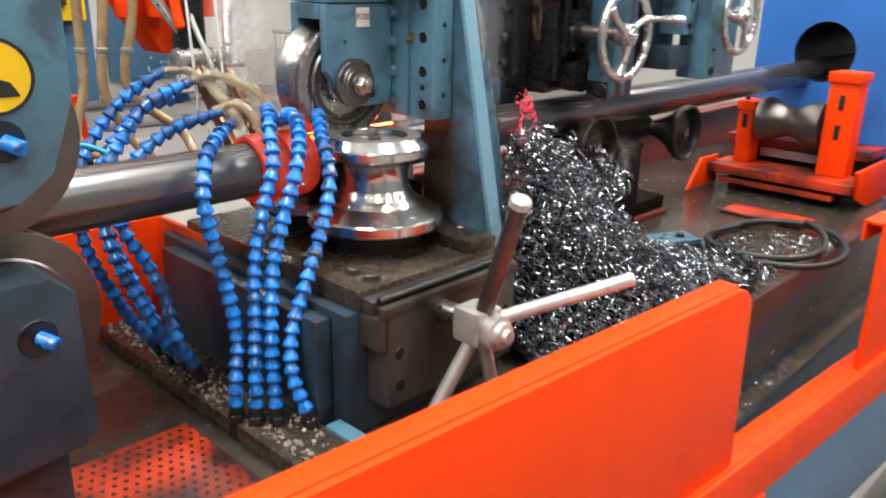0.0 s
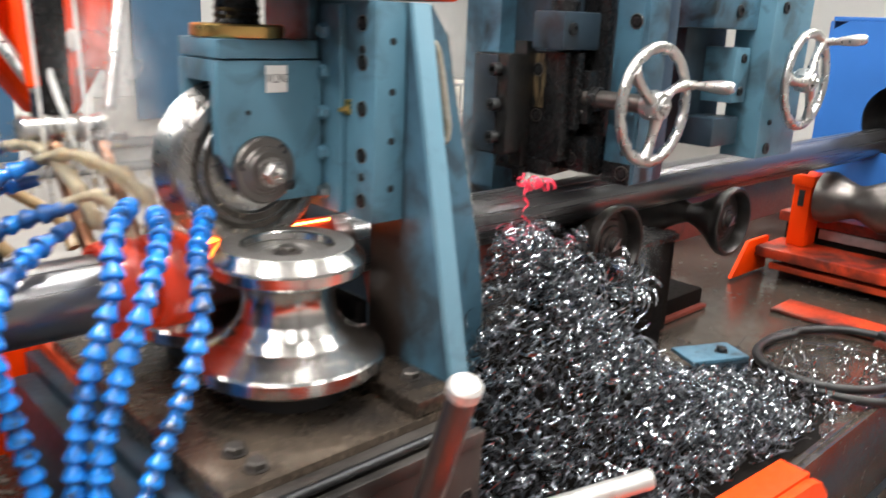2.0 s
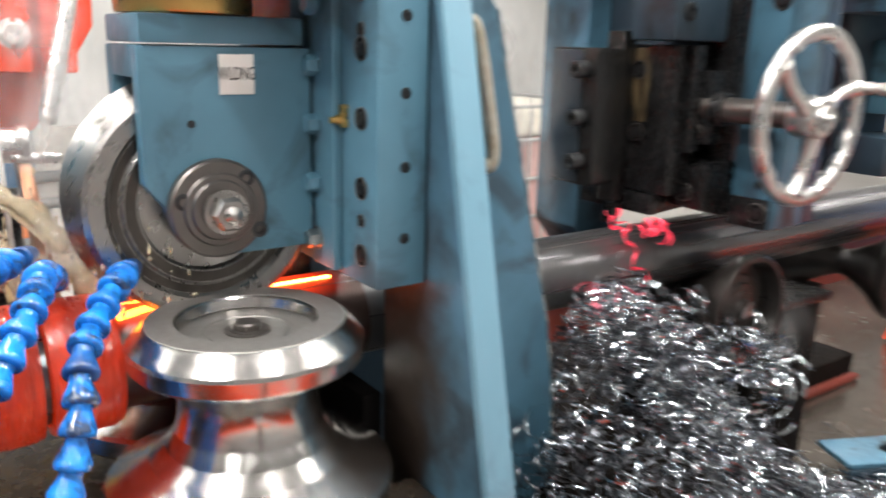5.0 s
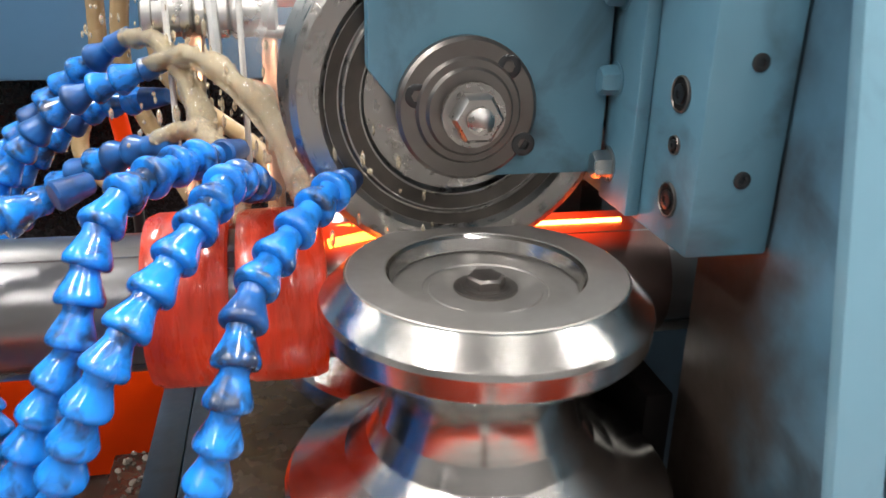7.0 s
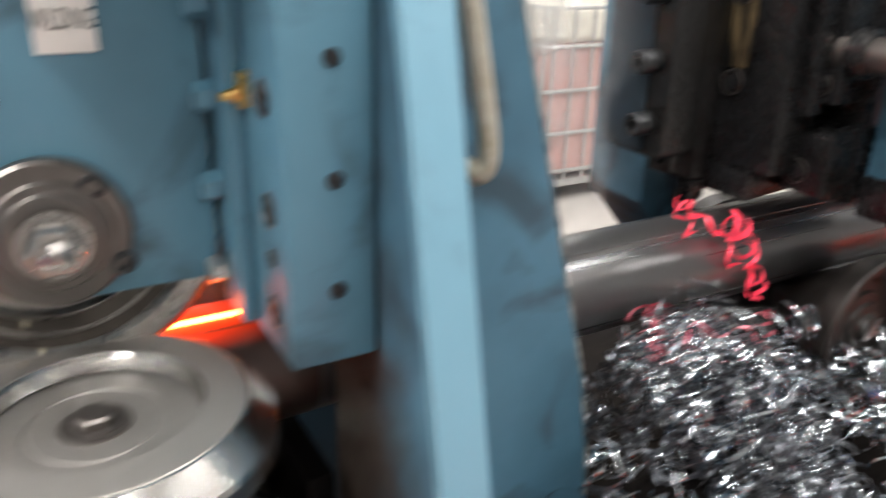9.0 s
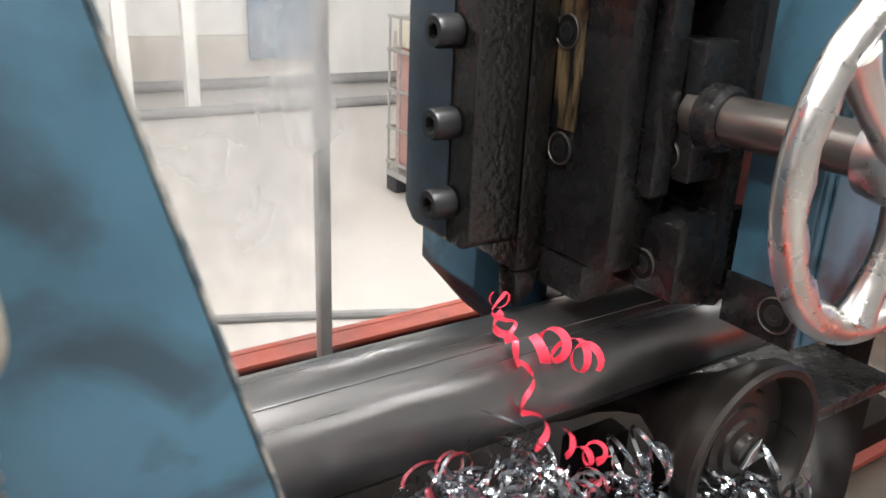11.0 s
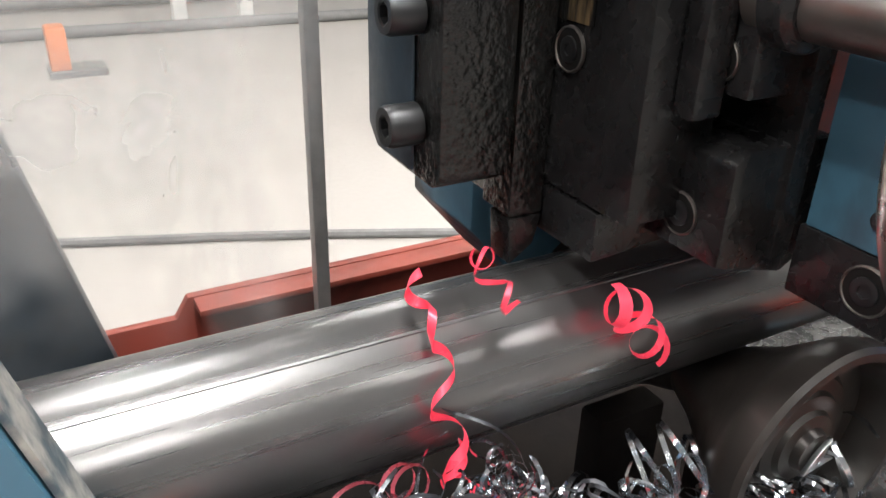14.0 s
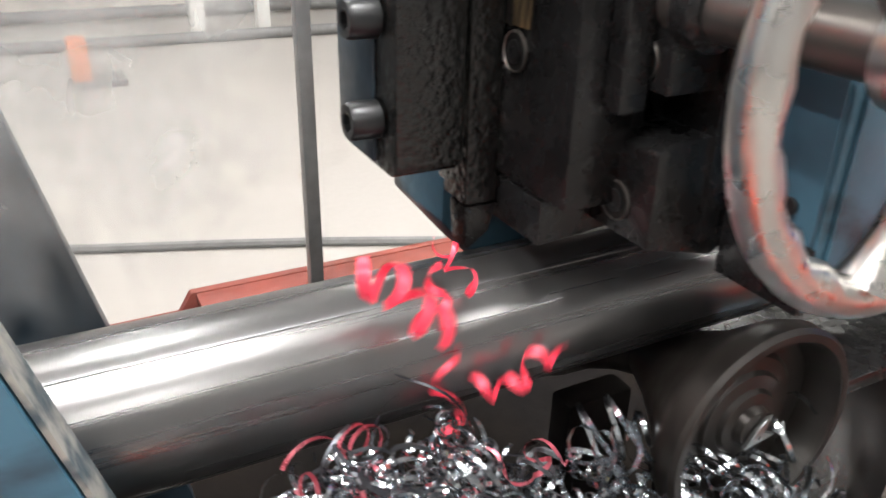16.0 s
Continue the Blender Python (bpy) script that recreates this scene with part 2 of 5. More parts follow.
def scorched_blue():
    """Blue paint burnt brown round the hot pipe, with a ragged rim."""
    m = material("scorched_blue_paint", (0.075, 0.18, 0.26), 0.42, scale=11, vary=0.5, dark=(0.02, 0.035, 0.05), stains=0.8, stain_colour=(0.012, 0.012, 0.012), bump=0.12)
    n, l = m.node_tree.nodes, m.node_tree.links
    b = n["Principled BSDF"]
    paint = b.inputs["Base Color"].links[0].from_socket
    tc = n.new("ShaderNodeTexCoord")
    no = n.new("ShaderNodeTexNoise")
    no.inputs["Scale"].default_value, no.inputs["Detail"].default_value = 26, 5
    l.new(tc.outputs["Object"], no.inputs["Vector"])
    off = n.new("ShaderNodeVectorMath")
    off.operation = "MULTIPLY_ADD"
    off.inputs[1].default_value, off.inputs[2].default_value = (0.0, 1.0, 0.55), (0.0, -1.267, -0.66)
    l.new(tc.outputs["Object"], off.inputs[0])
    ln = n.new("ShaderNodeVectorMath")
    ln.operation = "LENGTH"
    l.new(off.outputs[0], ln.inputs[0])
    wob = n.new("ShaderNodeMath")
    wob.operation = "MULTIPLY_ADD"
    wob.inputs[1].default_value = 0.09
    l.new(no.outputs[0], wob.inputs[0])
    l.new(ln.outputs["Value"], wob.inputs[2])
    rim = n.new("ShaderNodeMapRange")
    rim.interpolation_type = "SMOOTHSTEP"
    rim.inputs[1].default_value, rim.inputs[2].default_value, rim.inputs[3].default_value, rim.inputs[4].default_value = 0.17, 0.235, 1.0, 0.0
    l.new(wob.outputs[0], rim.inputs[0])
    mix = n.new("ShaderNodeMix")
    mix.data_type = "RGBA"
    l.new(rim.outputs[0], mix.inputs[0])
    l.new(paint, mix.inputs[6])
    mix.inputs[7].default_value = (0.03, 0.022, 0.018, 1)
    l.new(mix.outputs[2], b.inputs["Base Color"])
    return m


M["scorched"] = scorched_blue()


def hot_skin():
    """Pipe skin glowing at the fresh seam and dying away round and along the pipe."""
    m = material("red_hot_pipe_skin", (0.14, 0.1, 0.09), 0.35, 0.8, scale=20, vary=0.4, bump=0.05)
    n, l = m.node_tree.nodes, m.node_tree.links
    tc = n.new("ShaderNodeTexCoord")
    sp = n.new("ShaderNodeSeparateXYZ")
    l.new(tc.outputs["Object"], sp.inputs[0])
    top = n.new("ShaderNodeMapRange")
    top.interpolation_type = "SMOOTHSTEP"
    top.inputs[1].default_value, top.inputs[2].default_value = 0.027, 0.0425
    l.new(sp.outputs["Z"], top.inputs[0])
    ab = n.new("ShaderNodeMath")
    ab.operation = "ABSOLUTE"
    l.new(sp.outputs["X"], ab.inputs[0])
    far = n.new("ShaderNodeMapRange")
    far.interpolation_type = "SMOOTHSTEP"
    far.inputs[1].default_value, far.inputs[2].default_value, far.inputs[3].default_value, far.inputs[4].default_value = 0.03, 0.125, 1.0, 0.0
    l.new(ab.outputs[0], far.inputs[0])
    mu = n.new("ShaderNodeMath")
    mu.operation = "MULTIPLY"
    l.new(top.outputs[0], mu.inputs[0])
    l.new(far.outputs[0], mu.inputs[1])
    st = n.new("ShaderNodeMath")
    st.operation = "MULTIPLY"
    st.inputs[1].default_value = 3.0
    l.new(mu.outputs[0], st.inputs[0])
    b = n["Principled BSDF"]
    b.inputs["Emission Color"].default_value = (1.0, 0.045, 0.008, 1)
    l.new(st.outputs[0], b.inputs["Emission Strength"])
    return m


M["hot_skin"] = hot_skin()


def steam_material():
    """Thin drifting steam: mostly clear, denser in noisy wisps, fading to the sheet's rim."""
    m = bpy.data.materials.new("thin_steam")
    m.use_nodes = True
    n, l = m.node_tree.nodes, m.node_tree.links
    n.remove(n["Principled BSDF"])
    out = n["Material Output"]
    tc = n.new("ShaderNodeTexCoord")
    oi = n.new("ShaderNodeObjectInfo")
    ln = n.new("ShaderNodeVectorMath")
    ln.operation = "LENGTH"
    l.new(tc.outputs["Object"], ln.inputs[0])
    fade = n.new("ShaderNodeMapRange")
    fade.interpolation_type = "SMOOTHERSTEP"
    fade.inputs[1].default_value, fade.inputs[2].default_value, fade.inputs[3].default_value, fade.inputs[4].default_value = 0.1, 0.98, 1.0, 0.0
    l.new(ln.outputs["Value"], fade.inputs[0])
    no = n.new("ShaderNodeTexNoise")
    no.noise_dimensions = "4D"
    no.inputs["Scale"].default_value, no.inputs["Detail"].default_value, no.inputs["Distortion"].default_value = 1.5, 4, 0.8
    l.new(tc.outputs["Object"], no.inputs["Vector"])
    sc = n.new("ShaderNodeMath")
    sc.operation = "MULTIPLY"
    sc.inputs[1].default_value = 40
    l.new(oi.outputs["Random"], sc.inputs[0])
    l.new(sc.outputs[0], no.inputs["W"])
    w = n.new("ShaderNodeMapRange")
    w.inputs[1].default_value, w.inputs[2].default_value, w.inputs[4].default_value = 0.36, 0.75, 0.5
    l.new(no.outputs[0], w.inputs[0])
    mu = n.new("ShaderNodeMath")
    mu.operation = "MULTIPLY"
    l.new(fade.outputs[0], mu.inputs[0])
    l.new(w.outputs[0], mu.inputs[1])
    tr, di, tl, ad, mx = (n.new(k) for k in ("ShaderNodeBsdfTransparent", "ShaderNodeBsdfDiffuse", "ShaderNodeBsdfTranslucent", "ShaderNodeMixShader", "ShaderNodeMixShader"))
    for s in (di, tl):
        s.inputs[0].default_value = (0.9, 0.9, 0.9, 1)
    l.new(di.outputs[0], ad.inputs[1])
    l.new(tl.outputs[0], ad.inputs[2])
    l.new(mu.outputs[0], mx.inputs[0])
    l.new(tr.outputs[0], mx.inputs[1])
    l.new(ad.outputs[0], mx.inputs[2])
    l.new(mx.outputs[0], out.inputs["Surface"])
    return m


M["steam"] = steam_material()


def water_material():
    m = bpy.data.materials.new("milky_coolant")
    m.use_nodes = True
    n, l = m.node_tree.nodes, m.node_tree.links
    b = n["Principled BSDF"]
    b.inputs["Base Color"].default_value = (0.98, 0.88, 0.68, 1)
    b.inputs["Roughness"].default_value = 0.08
    b.inputs["Transmission Weight"].default_value = 0.76
    b.inputs["IOR"].default_value = 1.33
    t = n.new("ShaderNodeTexNoise")
    t.inputs["Scale"].default_value = 70
    bp = n.new("ShaderNodeBump")
    bp.inputs["Strength"].default_value, bp.inputs["Distance"].default_value = 0.25, 0.002
    l.new(t.outputs[0], bp.inputs["Height"])
    l.new(bp.outputs[0], b.inputs["Normal"])
    return m


M["water"] = water_material()


# ---------------------------------------------------------------- mesh helpers
def link(name, bm, mat, parent=None, label="", smooth=40, at=None):
    """One bmesh as one mesh object, under a thing or part if parent is given."""
    me = bpy.data.meshes.new(name)
    bm.normal_update()
    bm.to_mesh(me)
    bm.free()
    if smooth:
        for p in me.polygons:
            p.use_smooth = True
        me.set_sharp_from_angle(angle=radians(smooth))
    for one in (mat if isinstance(mat, (list, tuple)) else [mat]):
        me.materials.append(M[one])
    ob = new(name, me)
    if at is not None:
        ob.matrix_basis = at
    if parent:
        ob.parent = parent
    if label:
        tagged(ob, label)
    return ob


part = link


def thing(name, at=None):
    ob = new(name)
    ob.empty_display_size = 0.02
    if at is not None:
        ob.matrix_basis = at
    return ob


def share(ob, name, parent, at, mat=None):
    """Another object on the same mesh data."""
    o = new(name, ob.data)
    o.matrix_basis = at
    o.parent = parent
    return o


def box(x0, x1, y0, y1, z0, z1, bevel=0.002, seg=2, bm=None):
    bm2 = bmesh.new()
    bmesh.ops.create_cube(bm2, size=1, matrix=Matrix.LocRotScale(((x0 + x1) / 2, (y0 + y1) / 2, (z0 + z1) / 2), None, (x1 - x0, y1 - y0, z1 - z0)))
    if bevel:
        bmesh.ops.bevel(bm2, geom=bm2.edges[:], offset=bevel, segments=seg, affect="EDGES", profile=0.6)
    return join(bm, bm2)


def join(bm, bm2, m=None):
    if m is not None:
        bmesh.ops.transform(bm2, matrix=m, verts=bm2.verts)
    if bm is None:
        return bm2
    me = bpy.data.meshes.new("scratch")
    bm2.to_mesh(me)
    bm2.free()
    bm.from_mesh(me)
    bpy.data.meshes.remove(me)
    return bm


AXES = {"x": Matrix.Rotation(radians(90), 4, "Y"), "y": Matrix.Rotation(radians(-90), 4, "X"), "z": Matrix.Identity(4)}


def lathe(profile, axis="z", at=(0, 0, 0), seg=48, bm=None):
    """Turn (radius, height) pairs round an axis."""
    b = bmesh.new()
    rings = []
    for r, h in profile:
        if r < 1e-6:
            rings.append([b.verts.new((0, 0, h))])
        else:
            rings.append([b.verts.new((r * math.cos(2 * math.pi * i / seg), r * math.sin(2 * math.pi * i / seg), h)) for i in range(seg)])
    for a, c in zip(rings, rings[1:]):
        for i in range(seg):
            j = (i + 1) % seg
            if len(a) == 1 and len(c) > 1:
                b.faces.new((a[0], c[j], c[i]))
            elif len(c) == 1 and len(a) > 1:
                b.faces.new((a[i], a[j], c[0]))
            elif len(a) > 1:
                b.faces.new((a[i], a[j], c[j], c[i]))
    bmesh.ops.recalc_face_normals(b, faces=b.faces[:])
    return join(bm, b, Matrix.Translation(at) @ AXES[axis])


def rod(a, b, r, seg=20, bevel=0.0015, bm=None, r2=None):
    """A round bar from a to b."""
    a, b = Vector(a), Vector(b)
    r2 = r if r2 is None else r2
    h = (b - a).length
    m = Matrix.Translation(a) @ (b - a).to_track_quat("Z", "Y").to_matrix().to_4x4()
    e = min(bevel, r * 0.4, r2 * 0.4)
    bb = lathe([(0, 0), (r - e, 0), (r, e), (r2, h - e), (r2 - e, h), (0, h)], seg=seg)
    return join(bm, bb, m)


def prism(poly, axis, lo, hi, bevel=0.002, bm=None):
    """A flat outline pushed along an axis. The outline gives the two other axes in x, y, z order."""
    b = bmesh.new()

    def at(u, v, w):
        return {"x": (w, u, v), "y": (u, w, v), "z": (u, v, w)}[axis]
    lows, highs = [b.verts.new(at(u, v, lo)) for u, v in poly], [b.verts.new(at(u, v, hi)) for u, v in poly]
    k = len(poly)
    b.faces.new(lows), b.faces.new(highs[::-1])
    for i in range(k):
        j = (i + 1) % k
        b.faces.new((lows[i], highs[i], highs[j], lows[j]))
    bmesh.ops.recalc_face_normals(b, faces=b.faces[:])
    if bevel:
        bmesh.ops.bevel(b, geom=b.edges[:], offset=bevel, segments=2, affect="EDGES", profile=0.6)
    return join(bm, b)


def spline(points, steps=8):
    """A smooth line through the points."""
    p = [Vector(q) for q in points]
    p = [2 * p[0] - p[1]] + p + [2 * p[-1] - p[-2]]
    out = []
    for i in range(1, len(p) - 2):
        for s in range(steps):
            t = s / steps
            out.append(0.5 * (2 * p[i] + (p[i + 1] - p[i - 1]) * t + (2 * p[i - 1] - 5 * p[i] + 4 * p[i + 1] - p[i + 2]) * t * t
                              + (3 * p[i] - p[i - 1] - 3 * p[i + 1] + p[i + 2]) * t ** 3))
    return out + [p[-2]]


def tube(points, r, seg=10, bm=None, radii=None):
    """A round cord along points."""
    b = bmesh.new() if bm is None else bm
    rings, up = [], Vector((0, 0, 1))
    for i, q in enumerate(points):
        d = (points[min(i + 1, len(points) - 1)] - points[max(i - 1, 0)]).normalized()
        if abs(d.dot(up)) > 0.98:
            up = Vector((1, 0, 0))
        u = (up - d * up.dot(d)).normalized()
        up = u
        v = d.cross(u)
        rr = radii[i] if radii else r
        rings.append([b.verts.new(q + rr * (math.cos(2 * math.pi * k / seg) * u + math.sin(2 * math.pi * k / seg) * v)) for k in range(seg)])
    for a, c in zip(rings, rings[1:]):
        for k in range(seg):
            b.faces.new((a[k], a[(k + 1) % seg], c[(k + 1) % seg], c[k]))
    b.faces.new(rings[0][::-1]), b.faces.new(rings[-1])
    return b


def socket_screw(r=0.009, h=0.012):
    """A cap screw with its hexagon socket, head up the z axis."""
    b = bmesh.new()
    seg = 24
    prof = [(0.0, 0), (r, 0), (r, h * 0.86), (r * 0.9, h), (r * 0.56, h)]
    lathe(prof, seg=seg, bm=b)
    rim = [b.verts.new((r * 0.56 * math.cos(2 * math.pi * i / seg), r * 0.56 * math.sin(2 * math.pi * i / seg), h)) for i in range(seg)]
    hexa = [[b.verts.new((r * 0.5 * math.cos(math.pi * i / 3), r * 0.5 * math.sin(math.pi * i / 3), z)) for i in range(6)] for z in (h * 0.97, h * 0.35)]
    for i in range(6):
        b.faces.new((hexa[0][i], hexa[0][(i + 1) % 6], hexa[1][(i + 1) % 6], hexa[1][i]))
    b.faces.new(hexa[1])
    for i in range(seg):
        k = (i * 6 // seg) % 6
        b.faces.new((rim[i], rim[(i + 1) % seg], hexa[0][k]))
        if ((i + 1) * 6 // seg) != (i * 6 // seg):
            b.faces.new((rim[(i + 1) % seg], hexa[0][(k + 1) % 6], hexa[0][k]))
    bmesh.ops.recalc_face_normals(b, faces=b.faces[:])
    return b


def hex_head(r=0.009, h=0.007):
    b = bmesh.new()
    rings = [[b.verts.new((q * math.cos(math.pi * i / 3), q * math.sin(math.pi * i / 3), z)) for i in range(6)] for q, z in ((r, 0), (r, h * 0.8), (r * 0.85, h))]
    for a, c in zip(rings, rings[1:]):
        for i in range(6):
            b.faces.new((a[i], a[(i + 1) % 6], c[(i + 1) % 6], c[i]))
    b.faces.new(rings[-1])
    b.faces.new(rings[0][::-1])
    lathe([(0, -0.0015), (r * 1.25, -0.0015), (r * 1.25, 0.0005), (0, 0.0005)], seg=18, bm=b)
    return b


FACE = {"-x": (0, -90, 0), "-y": (90, 0, 0), "+z": (0, 0, 0), "+x": (0, 90, 0), "+y": (-90, 0, 0)}


def facing(x, y, z, way):
    return pose(x, y, z, *FACE[way])


# one mesh for each size of screw, shared by all of that kind
STOCK = {}


def screw(parent, x, y, z, way, r=0.009, h=0.012, mat="bolt", kind="socket", name="screw"):
    key = (r, h, mat, kind)
    if key not in STOCK:
        b = socket_screw(r, h) if kind == "socket" else hex_head(r, h)
        me = bpy.data.meshes.new(name)
        b.to_mesh(me)
        b.free()
        for p in me.polygons:
            p.use_smooth = True
        me.set_sharp_from_angle(angle=radians(35))
        me.materials.append(M[mat])
        STOCK[key] = me
    o = new(name, STOCK[key])
    o.matrix_basis = facing(x, y, z, way)
    o.parent = parent
    return o


def shared_mesh(key, b, mat, name):
    if key not in STOCK:
        me = bpy.data.meshes.new(name)
        b.to_mesh(me)
        for p in me.polygons:
            p.use_smooth = True
        me.set_sharp_from_angle(angle=radians(35))
        me.materials.append(M[mat])
        STOCK[key] = me
    b.free()
    return STOCK[key]


def counterbore(parent, x, y, z, way, r=0.008):
    """A dark bore with a bright worn lip and a cap screw sunk in it."""
    o = new("bored_screw", shared_mesh(("bore", r), lathe([(0, 0.0006), (r, 0.0006), (r, -0.001)], seg=28), "bore_black", "bored_screw"))
    o.matrix_basis = facing(x, y, z, way)
    o.parent = parent
    lip = new("lip", shared_mesh(("lip", r), lathe([(r * 0.97, 0.0005), (r * 1.02, 0.0013), (r * 1.09, 0.0009), (r * 1.1, -0.0005)], seg=28), "dull_steel", "lip"))
    lip.parent = o
    screw(o, 0, 0, 0.0004, "+z", r * 0.62, 0.0012, "bolt", name="screw")
    return o


# ---------------------------------------------------------------- hall
floor = tagged(link("floor", box(-6, 11, -5, 10, -0.2, 0, 0), "floor", smooth=0), "pale worn concrete factory floor", "floor", kind="structure")
wall_back = tagged(link("wall_north", box(-6, 11, 10, 10.2, 0.55, 6, 0), "wall", smooth=0), "white panelled factory wall", "wall", kind="structure")
tagged(link("trim", box(-6, 11, 9.96, 10.2, 0, 0.546, 0.01), "wall_base", smooth=0), "beige plinth along the white wall", "wall base", kind="structure")
# unseen walls behind the camera, grey so that less light bounces back
tagged(link("wall_south", box(-6, 11, -5.2, -5, 0, 6, 0), "ceiling_grey", smooth=0), "unseen grey wall added to cut bounced light", "wall", kind="structure")
tagged(link("wall_west", box(-6.2, -6, -5, 10, 0, 6, 0), "ceiling_grey", smooth=0), "unseen grey wall added to cut bounced light", "wall", kind="structure")
tagged(link("wall_east", box(11, 11.2, -5, 10, 0, 6, 0), "wall", smooth=0), "white panelled factory wall", "wall", kind="structure")
tagged(link("ceiling", box(-6, 11, -5, 10, 6, 6.2, 0), "ceiling_grey", smooth=0), "grey factory ceiling", "ceiling", kind="structure")
M["tube_glow"] = material("lamp_glow", (0.9, 0.9, 0.9), 0.5, bump=0, emit=((1.0, 0.97, 0.92), 30.0))
for i in range(5):
    for j in range(4):
        x, y = -3.2 + i * 2.3, -2.4 + j * 2.9
        lamp = thing("ceiling_light", pose(x, y, 4.6))
        part("housing", box(-0.12, 0.12, -0.75, 0.75, 0.02, 0.08, 0.01), "galv", lamp)
        part("diffuser", box(-0.1, 0.1, -0.73, 0.73, -0.02, 0.018, 0.01), "tube_glow", lamp)
        for y2 in (-0.6, 0.6):
            part("hanger", rod((0, y2, 0.08), (0, y2, 1.4), 0.004, 6), "galv", lamp)
        tagged(lamp, "long white hall light hanging from the ceiling", "ceiling light", "hall lights")
        ld = bpy.data.lights.new("hall_light", "AREA")
        ld.shape, ld.size, ld.size_y, ld.energy, ld.color = "RECTANGLE", 0.2, 1.45, (34, 112, 34, 26)[j], (1.0, 0.97, 0.93)
        lo = new("hall_light", ld)
        lo.matrix_basis = pose(x, y, 4.57)

# added sheet that puts the shade beside the mill into the floor colour
tagged(link("floor_aisle", box(-6, 11, -1.6, 0.74, 0.0005, 0.004, 0), "aisle", smooth=0), "thin grey sheet over the concrete, mill shade in its colour", "floor", kind="structure")

PY, PZ, PR = 1.267, 1.264, 0.041     # pipe axis and radius
BED = 0.90                           # top of the mill bed

# ---------------------------------------------------------------- mill bed and guards
bed = thing("mill_bed")
part("bed_top", box(-3.0, 4.2, 0.86, 1.72, BED - 0.04, BED, 0.004), "bed", bed, "wet brown steel top with oil and scale")
part("front_lip", box(-3.0, 4.2, 0.845, 0.858, 0.70, BED + 0.004, 0.003), "bed", bed)
part("gutter", box(-3.0, 4.2, 0.80, 0.843, 0.66, 0.68, 0.003), "bed", bed)
part("bed_side", box(-3.0, 4.2, 0.90, 1.68, 0.12, BED - 0.044, 0.01), "cab_blue", bed)
for x in (-2.5, -0.9, 0.7, 2.3, 3.9):
    part("foot", box(x - 0.12, x + 0.12, 0.84, 1.72, 0.0, 0.118, 0.006), "cab_blue", bed)
tagged(bed, "long blue steel mill bed with an oily brown top", "machine bed")



def guard(x0, x1, name="guard_plate", top=1.07):
    g = thing(name, pose(0.95, 0.775, 0, 0, 0, -3.8))
    a, b = x0 - 0.95, x1 - 0.95
    part("panel", prism([(a, 0.67), (b + 0.03, 0.67), (b + 0.012, top - 0.03), (b - 0.01, top - 0.006), (b - 0.03, top), (a, top)], "y", -0.03, -0.018, 0.002), "orange", g)
    part("top_flange", box(a, b - 0.012, -0.016, 0.022, top - 0.008, top, 0.002), "orange", g)
    part("back_flange", box(a, b - 0.012, 0.016, 0.022, top - 0.05, top - 0.009, 0.001), "orange", g)
    return tagged(g, "orange-red sheet-steel splash guard with a folded top edge", "guard", "splash guards")


guard(-1.4, 1.345)
guard(1.95, 3.6, top=1.06)
rail = thing("guard_rail", pose(0.95, 0.775, 0, 0, 0, -3.8))
part("rail_face", box(-2.3, 3.0, -0.046, -0.034, 0.60, 0.71, 0.002), "orange", rail)
part("rail_ledge", box(-2.3, 3.0, -0.034, 0.02, 0.70, 0.71, 0.002), "orange", rail)
for x in (0.52, 1.45, 2.4, -0.5):
    part("bracket", box(x - 0.035, x + 0.035, -0.05, -0.034, 0.36, 0.598, 0.003), "orange", rail)
tagged(rail, "orange-red steel rail along the foot of the guards", "rail")
side = tagged(link("side_beam", box(-2.3, 3.0, -0.032, 0.06, 0.30, 0.597, 0.006), "cab_blue", at=pose(0.95, 0.775, 0, 0, 0, -3.8)), "grey-blue steel beam under the orange rail", "beam")

rear = thing("rear_guard")
part("panel", prism([(-1.5, 0.7), (4.0, 0.7), (4.0, 1.046), (1.325, 1.046), (1.31, 1.022), (-1.5, 1.022)], "y", 1.77, 1.782, 0.002), "red_dull", rear)
part("top_flange", box(1.33, 4.0, 1.735, 1.768, 1.038, 1.046, 0.002), "red_dull", rear)
tagged(rear, "dull red splash guard along the rear of the bed", "guard", "splash guards")

# ---------------------------------------------------------------- the pipe
pipe = thing("steel_pipe", pose(0, PY, PZ))
part("pipe_wall", lathe([(PR - 0.004, -5.5), (PR, -5.5), (PR, 5.0), (PR - 0.004, 5.0), (PR - 0.004, -5.5)], "x", seg=72), "pipe", pipe)
part("seam", tube([Vector((-5.0 + k * 0.3, -PR * 0.46, PR * 0.885)) for k in range(33)], 0.0009, 6), "weld_bead", pipe)
tagged(pipe, "long grey steel pipe running through the mill", "pipe")

# hot strip edges before the squeeze rolls and the fresh weld after them
weld = thing("hot_weld_seam")
for s in (-1, 1):
    part("hot_edge", tube([Vector((0.84, PY + s * 0.011 - 0.008, PZ + PR - 0.003)), Vector((0.87, PY + s * 0.007 - 0.006, PZ + PR)), Vector((0.905, PY - 0.004, PZ + PR + 0.001))], 0.003, 8), "hot_v", weld)
part("hot_skin", lathe([(PR + 0.0006, -0.12), (PR + 0.0008, 0.0), (PR + 0.0006, 0.13)], "x", seg=72), "hot_skin", weld, at=pose(0.92, PY, PZ))
part("weld_line", tube([Vector((0.925 + 0.02 * k, PY - 0.010, PZ + PR + 0.0002)) for k in range(6)], 0.0016, 8), "hot_line", weld)
